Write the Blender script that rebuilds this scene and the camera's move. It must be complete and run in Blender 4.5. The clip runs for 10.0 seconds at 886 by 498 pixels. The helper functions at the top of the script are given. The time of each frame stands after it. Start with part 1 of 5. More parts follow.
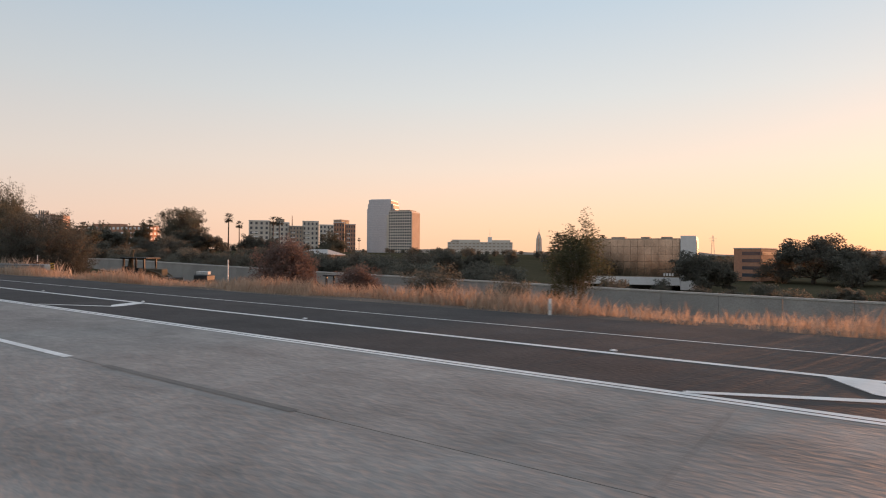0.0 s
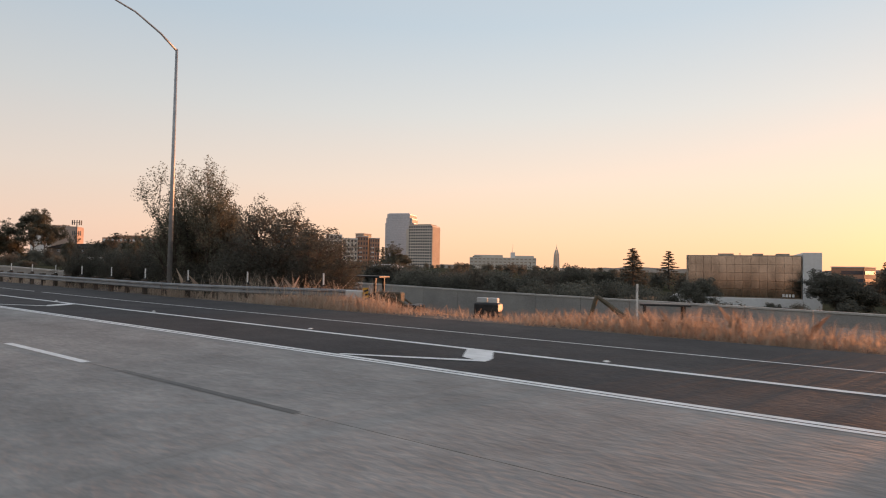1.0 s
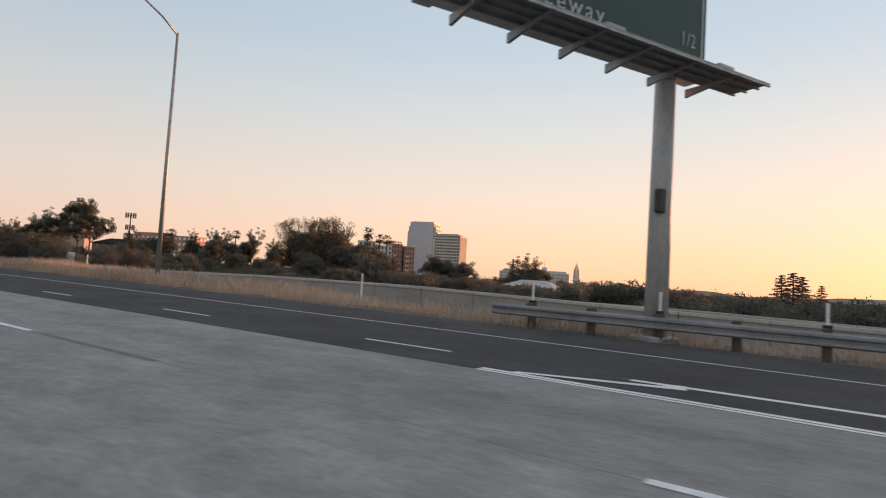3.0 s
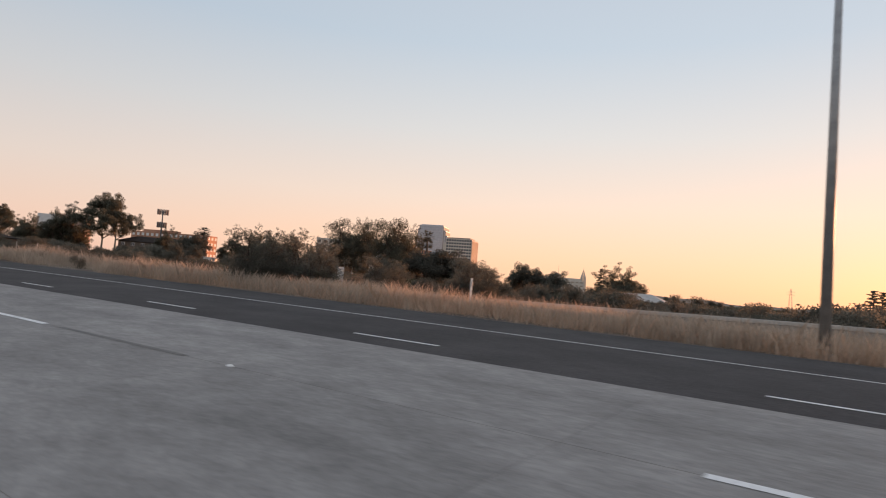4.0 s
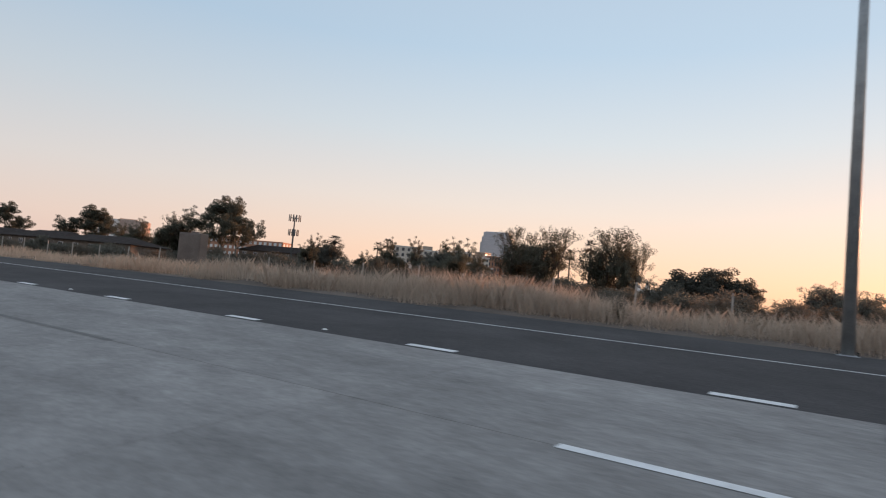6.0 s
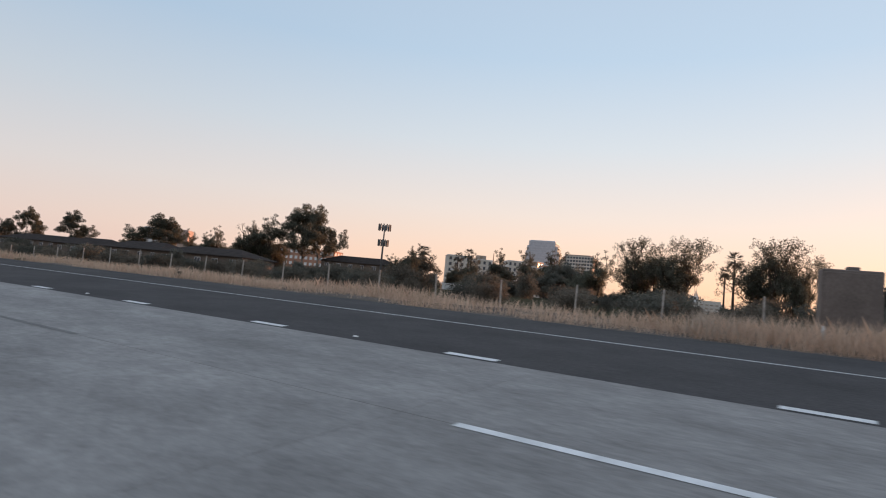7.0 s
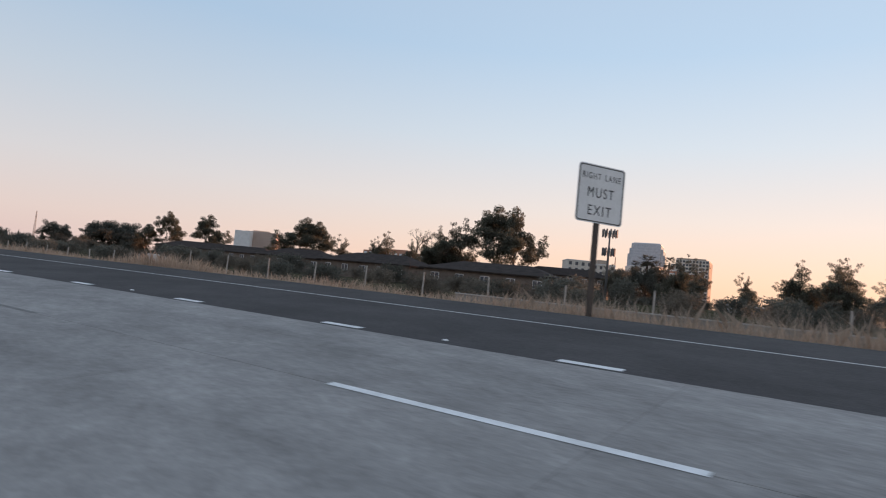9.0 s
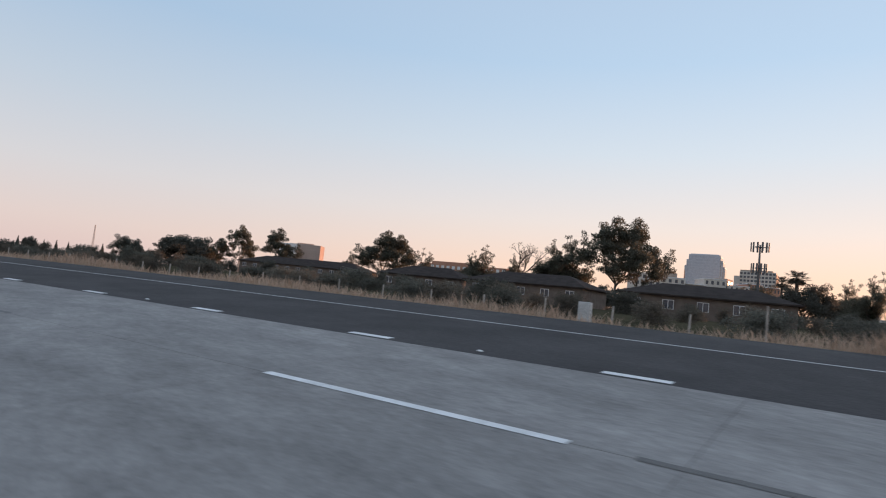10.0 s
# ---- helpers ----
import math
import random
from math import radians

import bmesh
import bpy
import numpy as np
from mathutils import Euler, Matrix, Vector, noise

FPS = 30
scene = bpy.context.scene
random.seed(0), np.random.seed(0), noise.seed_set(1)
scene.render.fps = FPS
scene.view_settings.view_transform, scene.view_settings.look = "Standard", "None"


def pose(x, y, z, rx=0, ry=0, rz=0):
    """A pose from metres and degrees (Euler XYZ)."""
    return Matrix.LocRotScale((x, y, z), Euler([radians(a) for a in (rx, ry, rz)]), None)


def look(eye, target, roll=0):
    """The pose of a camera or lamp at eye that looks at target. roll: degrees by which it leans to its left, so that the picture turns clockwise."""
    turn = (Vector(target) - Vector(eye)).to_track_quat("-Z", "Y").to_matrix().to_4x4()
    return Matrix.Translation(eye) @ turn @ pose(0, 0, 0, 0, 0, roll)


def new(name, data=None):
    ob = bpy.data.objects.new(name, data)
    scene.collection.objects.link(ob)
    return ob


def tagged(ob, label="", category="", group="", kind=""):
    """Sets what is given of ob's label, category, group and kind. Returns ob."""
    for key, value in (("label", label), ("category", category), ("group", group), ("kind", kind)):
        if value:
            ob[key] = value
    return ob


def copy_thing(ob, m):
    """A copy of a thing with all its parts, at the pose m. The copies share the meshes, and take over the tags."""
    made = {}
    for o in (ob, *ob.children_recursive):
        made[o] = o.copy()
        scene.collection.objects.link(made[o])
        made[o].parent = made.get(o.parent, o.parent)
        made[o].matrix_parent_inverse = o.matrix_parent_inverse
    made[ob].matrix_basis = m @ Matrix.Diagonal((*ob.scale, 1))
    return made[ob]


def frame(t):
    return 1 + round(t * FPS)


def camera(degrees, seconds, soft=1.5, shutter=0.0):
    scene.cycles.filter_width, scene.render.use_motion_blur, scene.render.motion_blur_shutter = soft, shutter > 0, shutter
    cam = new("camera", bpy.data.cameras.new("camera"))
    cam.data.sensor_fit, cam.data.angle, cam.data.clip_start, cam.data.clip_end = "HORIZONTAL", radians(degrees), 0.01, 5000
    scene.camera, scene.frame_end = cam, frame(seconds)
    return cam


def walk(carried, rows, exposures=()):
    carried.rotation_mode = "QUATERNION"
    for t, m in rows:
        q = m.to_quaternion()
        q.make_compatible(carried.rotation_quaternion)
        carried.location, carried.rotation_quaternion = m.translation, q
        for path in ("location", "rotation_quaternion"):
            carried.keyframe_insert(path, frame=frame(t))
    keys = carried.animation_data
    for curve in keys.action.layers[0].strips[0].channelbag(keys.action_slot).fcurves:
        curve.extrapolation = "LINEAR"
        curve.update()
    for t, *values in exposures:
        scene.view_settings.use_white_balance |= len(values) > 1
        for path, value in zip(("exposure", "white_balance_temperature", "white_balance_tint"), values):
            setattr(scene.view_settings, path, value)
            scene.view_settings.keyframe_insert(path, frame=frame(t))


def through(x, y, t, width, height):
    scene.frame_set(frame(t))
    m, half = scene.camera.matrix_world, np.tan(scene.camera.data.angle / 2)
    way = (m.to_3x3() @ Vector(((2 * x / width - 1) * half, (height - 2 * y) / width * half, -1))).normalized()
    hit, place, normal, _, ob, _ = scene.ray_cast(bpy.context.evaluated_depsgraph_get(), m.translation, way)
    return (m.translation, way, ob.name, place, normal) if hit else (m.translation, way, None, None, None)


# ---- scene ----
# The freeway is laid out by station u (metres, falling as one drives) and by the
# offset v to the right of the camera's lane line; it bends left and is banked.
KNOT_U = np.array([400, 330, 262, 205, 148, 90, 40, -10, -60, -160, -520.0])
KNOT_BEND = np.array([-0.001423, -0.001423, -0.000609, 0.000227, 0.000678, 0.001727, 0.001444, 0.002070, 0.002289, 0.002469, 0.0015])
KNOT_BANK = np.array([-0.01585, -0.01585, -0.00856, -0.00082, 0.02812, 0.05391, 0.06526, 0.07482, 0.07805, 0.07910, 0.05])
STATION = np.arange(400, -521, -2.0)


def lay_road():
    bend = np.interp(-STATION, -KNOT_U, KNOT_BEND)
    turn = np.concatenate([[0], np.cumsum(bend[1:] + bend[:-1])])
    start = int(np.argmin(abs(STATION - 262)))
    turn -= turn[start]
    dx, dy = -np.cos(turn), -np.sin(turn)
    x = np.concatenate([[0], np.cumsum(dx[1:] + dx[:-1])])
    y = np.concatenate([[0], np.cumsum(dy[1:] + dy[:-1])])
    return turn, x - x[start] + 262, y - y[start], np.interp(-STATION, -KNOT_U, KNOT_BANK)


ROAD = lay_road()


def road(u):
    """Turn, x, y and bank of the road at station u."""
    return [np.interp(-np.asarray(u, float), -STATION, a) for a in ROAD]


def at(u, v, dz=0.0):
    """World place at station u, offset v, dz above the road's plane."""
    turn, x, y, bank = road(u)
    return Vector((float(x - np.sin(turn) * v), float(y + np.cos(turn) * v), float(bank * v + dz)))


def heading(u):
    return math.degrees(float(road(u)[0]))


def ride(u, v, yaw, pitch, roll, height=1.439):
    turn, _, _, bank = (float(a) for a in road(u))
    base = at(u, v)
    lane = Matrix.Rotation(turn, 4, "Z") @ Matrix.Rotation(math.atan(bank), 4, "X")
    head = Matrix.Rotation(radians(yaw), 4, "Z") @ Matrix.Rotation(radians(90 + pitch), 4, "X") @ Matrix.Rotation(radians(roll), 4, "Z")
    return Matrix.Translation(base + Vector((0, 0, height))) @ lane @ head


# ---- camera ----
cam = camera(72.96, 10.0, soft=1.1, shutter=0.06)
RIDE = [(0, 260.98, 0.72, 35.69, 0.92, 0.72), (0.5, 246.39, 0.82, 36.30, 1.50, 0.88), (1, 232.10, 0.49, 36.84, 2.17, 1.12),
        (1.5, 217.79, 0.49, 36.86, 2.44, 1.68), (2, 204.94, 0.37, 36.80, 2.72, 1.97), (2.5, 191.19, 0.26, 36.48, 2.64, 2.32),
        (2.7, 185.55, 0.14, 36.28, 2.55, 2.73), (3.8, 153.08, -0.51, 34.72, 1.95, 3.35), (4, 147.17, -0.58, 34.38, 2.00, 3.64),
        (4.2, 141.45, -0.68, 34.22, 1.86, 3.52), (4.5, 132.81, -0.57, 33.87, 1.73, 3.39), (5, 118.43, -0.59, 33.96, 1.37, 3.33),
        (5.5, 102.96, -0.35, 33.91, 1.23, 3.40), (5.7, 97.60, -0.29, 33.72, 1.15, 3.49), (6.8, 67.13, -0.23, 33.81, 1.39, 3.55),
        (7, 61.32, -0.23, 33.75, 1.33, 3.58), (7.5, 47.21, -0.17, 34.03, 1.20, 3.59), (8, 31.93, -0.17, 34.27, 0.99, 3.73),
        (8.5, 17.66, -0.19, 34.40, 0.61, 3.61), (9, 4.41, -0.20, 34.49, 0.37, 3.47), (9.5, -9.64, -0.29, 34.43, 0.57, 3.49),
        (10, -23.77, -0.32, 34.36, 0.94, 3.37)]
EXPOSURES = [(0, 0.08, 7250, 23), (0.7, 0.1, 7550, 26), (1.5, 0.1, 7350, 20), (2.7, 0.1, 7250, 22), (4.5, 0.08, 7450, 27), (5.5, 0.08, 6750, 20), (7.5, 0.1, 6600, 22), (10, 0.1, 6350, 21)]
walk(cam, [(t, ride(*r)) for t, *r in RIDE], EXPOSURES)

# ---- light ----
# a clear dusk: the sun is just above the horizon behind the view's right side
SUN_YAW, SUN_UP = -13.0, 1.3
world = bpy.data.worlds.new("world")
world.use_nodes = True
scene.world = world
wn, wl = world.node_tree.nodes, world.node_tree.links
sky = wn.new("ShaderNodeTexSky")
sky.sky_type, sky.sun_disc = "NISHITA", False
sky.sun_elevation, sky.sun_rotation = radians(SUN_UP), radians(-SUN_YAW)
sky.altitude, sky.air_density, sky.dust_density, sky.ozone_density = 0, 1.0, 1.0, 1.0
# hazy evening air, from peach at the horizon to pale blue overhead
coord, axes = wn.new("ShaderNodeTexCoord"), wn.new("ShaderNodeSeparateXYZ")
blend = wn.new("ShaderNodeMix")
wl.new(coord.outputs["Generated"], axes.inputs["Vector"])
HAZE = ((0.0, (0.975, 0.645, 0.405)), (0.06, (0.935, 0.695, 0.505)), (0.14, (0.815, 0.75, 0.65)), (0.25, (0.63, 0.74, 0.755)), (0.38, (0.465, 0.655, 0.77)), (0.65, (0.41, 0.55, 0.67)), (1.0, (0.34, 0.43, 0.53)))
HAZE_AWAY = ((0.0, (0.69, 0.56, 0.495)), (0.06, (0.69, 0.615, 0.555)), (0.14, (0.615, 0.64, 0.62)), (0.25, (0.49, 0.6, 0.645)), (0.38, (0.36, 0.53, 0.655)), (0.65, (0.36, 0.49, 0.61)), (1.0, (0.34, 0.43, 0.53)))


def haze_ramp(steps):
    ramp = wn.new("ShaderNodeValToRGB")
    while len(ramp.color_ramp.elements) < len(steps):
        ramp.color_ramp.elements.new(0.5)
    for step, (place, tone) in zip(ramp.color_ramp.elements, steps):
        step.position, step.color = place, (*tone, 1)
    wl.new(axes.outputs["Z"], ramp.inputs["Fac"])
    return ramp


# the sky dims and cools smoothly away from the sun's bearing
bearing, span, air = wn.new("ShaderNodeVectorMath"), wn.new("ShaderNodeMapRange"), wn.new("ShaderNodeMix")
bearing.operation, air.data_type, blend.data_type = "DOT_PRODUCT", "RGBA", "RGBA"
bearing.inputs[1].default_value = (math.sin(radians(-SUN_YAW)), math.cos(radians(SUN_YAW)), 0)
span.interpolation_type = "SMOOTHSTEP"
span.inputs["From Min"].default_value, span.inputs["From Max"].default_value = -0.25, 0.95
wl.new(coord.outputs["Generated"], bearing.inputs[0])
wl.new(bearing.outputs["Value"], span.inputs["Value"])
wl.new(span.outputs["Result"], air.inputs[0])
wl.new(haze_ramp(HAZE_AWAY).outputs["Color"], air.inputs[6])
wl.new(haze_ramp(HAZE).outputs["Color"], air.inputs[7])
blend.inputs[0].default_value = 0.96
wl.new(sky.outputs["Color"], blend.inputs[6])
wl.new(air.outputs[2], blend.inputs[7])
wl.new(blend.outputs[2], wn["Background"].inputs["Color"])
wn["Background"].inputs["Strength"].default_value = 0.975
sun = new("sun", bpy.data.lights.new("sun", "SUN"))
sun.data.energy, sun.data.angle, sun.data.color = 5.0, radians(0.6), (1.0, 0.46, 0.22)
sun.matrix_world = look((0, 0, 50), (-50 * math.sin(radians(-SUN_YAW)), -50 * math.cos(radians(SUN_YAW)), 50 - 50 * math.tan(radians(SUN_UP))))


# ---- materials ----
def material(name, one, two, scale=4.0, rough=0.8, bump=0.0, metal=0.0, fine=None, vary=0.0, stretch=(1, 1, 1), gloss=0.5, lane=0.0, grain=0.35, stain=0.0):
    """Two colours mixed by coarse noise, a finer grain over it, relief, and a shift from object to object."""
    m = bpy.data.materials.new(name)
    m.use_nodes = True
    n, k = m.node_tree.nodes, m.node_tree.links
    b = n["Principled BSDF"]
    b.inputs["Roughness"].default_value, b.inputs["Metallic"].default_value = rough, metal
    b.inputs["Specular IOR Level"].default_value = gloss
    co, mp = n.new("ShaderNodeTexCoord"), n.new("ShaderNodeMapping")
    mp.inputs["Scale"].default_value = stretch
    k.new(co.outputs["Object"], mp.inputs["Vector"])
    big = n.new("ShaderNodeTexNoise")
    big.inputs["Scale"].default_value, big.inputs["Detail"].default_value, big.inputs["Roughness"].default_value = scale, 5, 0.6
    k.new(mp.outputs["Vector"], big.inputs["Vector"])
    ramp = n.new("ShaderNodeValToRGB")
    ramp.color_ramp.elements[0].position, ramp.color_ramp.elements[1].position = 0.34, 0.68
    ramp.color_ramp.elements[0].color, ramp.color_ramp.elements[1].color = (*one, 1), (*two, 1)
    k.new(big.outputs["Fac"], ramp.inputs["Fac"])
    out = ramp.outputs["Color"]
    small = n.new("ShaderNodeTexNoise")
    small.inputs["Scale"].default_value, small.inputs["Detail"].default_value = fine or scale * 14, 3
    k.new(mp.outputs["Vector"], small.inputs["Vector"])
    mix = n.new("ShaderNodeMix")
    mix.data_type, mix.blend_type = "RGBA", "OVERLAY"
    mix.inputs[0].default_value = grain
    k.new(out, mix.inputs[6])
    k.new(small.outputs["Fac"], mix.inputs[7])
    out = mix.outputs[2]
    if lane:
        # oil-darkened middle of the lane, paler wheel tracks
        sep, wob, add, grade, tint = n.new("ShaderNodeSeparateXYZ"), n.new("ShaderNodeTexNoise"), n.new("ShaderNodeMath"), n.new("ShaderNodeValToRGB"), n.new("ShaderNodeMix")
        k.new(co.outputs["Object"], sep.inputs["Vector"])
        wob.inputs["Scale"].default_value = 0.9
        k.new(co.outputs["Object"], wob.inputs["Vector"])
        shift = n.new("ShaderNodeMath")
        shift.operation, add.operation = "MULTIPLY_ADD", "ADD"
        shift.inputs[1].default_value, shift.inputs[2].default_value = 0.25, 0.375
        k.new(sep.outputs["Y"], shift.inputs[0])
        k.new(shift.outputs[0], add.inputs[0])
        soft = n.new("ShaderNodeMath")
        soft.operation = "MULTIPLY"
        soft.inputs[1].default_value = 0.25
        k.new(wob.outputs["Fac"], soft.inputs[0])
        k.new(soft.outputs[0], add.inputs[1])
        k.new(add.outputs[0], grade.inputs["Fac"])
        stops = ((0.0, 0.95), (0.27, 1.06), (0.42, 0.92), (0.5, 0.84), (0.58, 0.93), (0.74, 1.07), (1.0, 0.96))
        while len(grade.color_ramp.elements) < len(stops):
            grade.color_ramp.elements.new(0.5)
        for step, (place, tone) in zip(grade.color_ramp.elements, stops):
            step.position, step.color = place, (tone, tone, tone, 1)
        tint.data_type, tint.blend_type = "RGBA", "MULTIPLY"
        tint.inputs[0].default_value = lane
        k.new(out, tint.inputs[6])
        k.new(grade.outputs["Color"], tint.inputs[7])
        out = tint.outputs[2]
    if lane or stain:
        # long stains and uneven patches that run on from slab to slab
        place, turned = n.new("ShaderNodeNewGeometry"), n.new("ShaderNodeMapping")
        turned.inputs["Scale"].default_value, turned.inputs["Rotation"].default_value = (0.5, 1.0, 1.0), (0, 0, radians(-8))
        k.new(place.outputs["Position"], turned.inputs["Vector"])
        for size, detail, lo, hi, force in ((0.42, 5, 0.76, 1.12, lane or stain), (2.1, 8, 0.83, 1.1, 0.9 * (lane or stain)), (7.5, 6, 0.78, 1.16, 0.75 * (lane or stain))):
            blot, level, over = n.new("ShaderNodeTexNoise"), n.new("ShaderNodeMapRange"), n.new("ShaderNodeMix")
            blot.inputs["Scale"].default_value, blot.inputs["Detail"].default_value, blot.inputs["Roughness"].default_value = size, detail, 0.62
            k.new(turned.outputs["Vector"], blot.inputs["Vector"])
            level.inputs["From Min"].default_value, level.inputs["From Max"].default_value = 0.32, 0.66
            level.inputs["To Min"].default_value, level.inputs["To Max"].default_value = lo, hi
            k.new(blot.outputs["Fac"], level.inputs["Value"])
            over.data_type, over.blend_type = "RGBA", "MULTIPLY"
            over.inputs[0].default_value = force
            k.new(out, over.inputs[6])
            k.new(level.outputs["Result"], over.inputs[7])
            out = over.outputs[2]
    if vary:
        info, hsv, span = n.new("ShaderNodeObjectInfo"), n.new("ShaderNodeHueSaturation"), n.new("ShaderNodeMapRange")
        span.inputs["To Min"].default_value, span.inputs["To Max"].default_value = 1 - vary, 1 + vary
        k.new(info.outputs["Random"], span.inputs["Value"])
        k.new(span.outputs["Result"], hsv.inputs["Value"])
        k.new(out, hsv.inputs["Color"])
        out = hsv.outputs["Color"]
    k.new(out, b.inputs["Base Color"])
    if bump:
        bp = n.new("ShaderNodeBump")
        bp.inputs["Strength"].default_value, bp.inputs["Distance"].default_value = bump, 0.02
        k.new(small.outputs["Fac"], bp.inputs["Height"])
        k.new(bp.outputs["Normal"], b.inputs["Normal"])
    return m


def leaf_material(name, one, two, through=0.35):
    m = bpy.data.materials.new(name)
    m.use_nodes = True
    n, k = m.node_tree.nodes, m.node_tree.links
    n.remove(n["Principled BSDF"])
    geo, ramp = n.new("ShaderNodeNewGeometry"), n.new("ShaderNodeValToRGB")
    ramp.color_ramp.elements[0].color, ramp.color_ramp.elements[1].color = (*one, 1), (*two, 1)
    k.new(geo.outputs["Random Per Island"], ramp.inputs["Fac"])
    info, hsv, span = n.new("ShaderNodeObjectInfo"), n.new("ShaderNodeHueSaturation"), n.new("ShaderNodeMapRange")
    span.inputs["To Min"].default_value, span.inputs["To Max"].default_value = 0.75, 1.25
    k.new(info.outputs["Random"], span.inputs["Value"])
    k.new(span.outputs["Result"], hsv.inputs["Value"])
    k.new(ramp.outputs["Color"], hsv.inputs["Color"])
    d, t, mx = n.new("ShaderNodeBsdfDiffuse"), n.new("ShaderNodeBsdfTranslucent"), n.new("ShaderNodeMixShader")
    mx.inputs[0].default_value = through
    k.new(hsv.outputs["Color"], d.inputs["Color"])
    k.new(hsv.outputs["Color"], t.inputs["Color"])
    k.new(d.outputs[0], mx.inputs[1])
    k.new(t.outputs[0], mx.inputs[2])
    k.new(mx.outputs[0], n["Material Output"].inputs["Surface"])
    return m


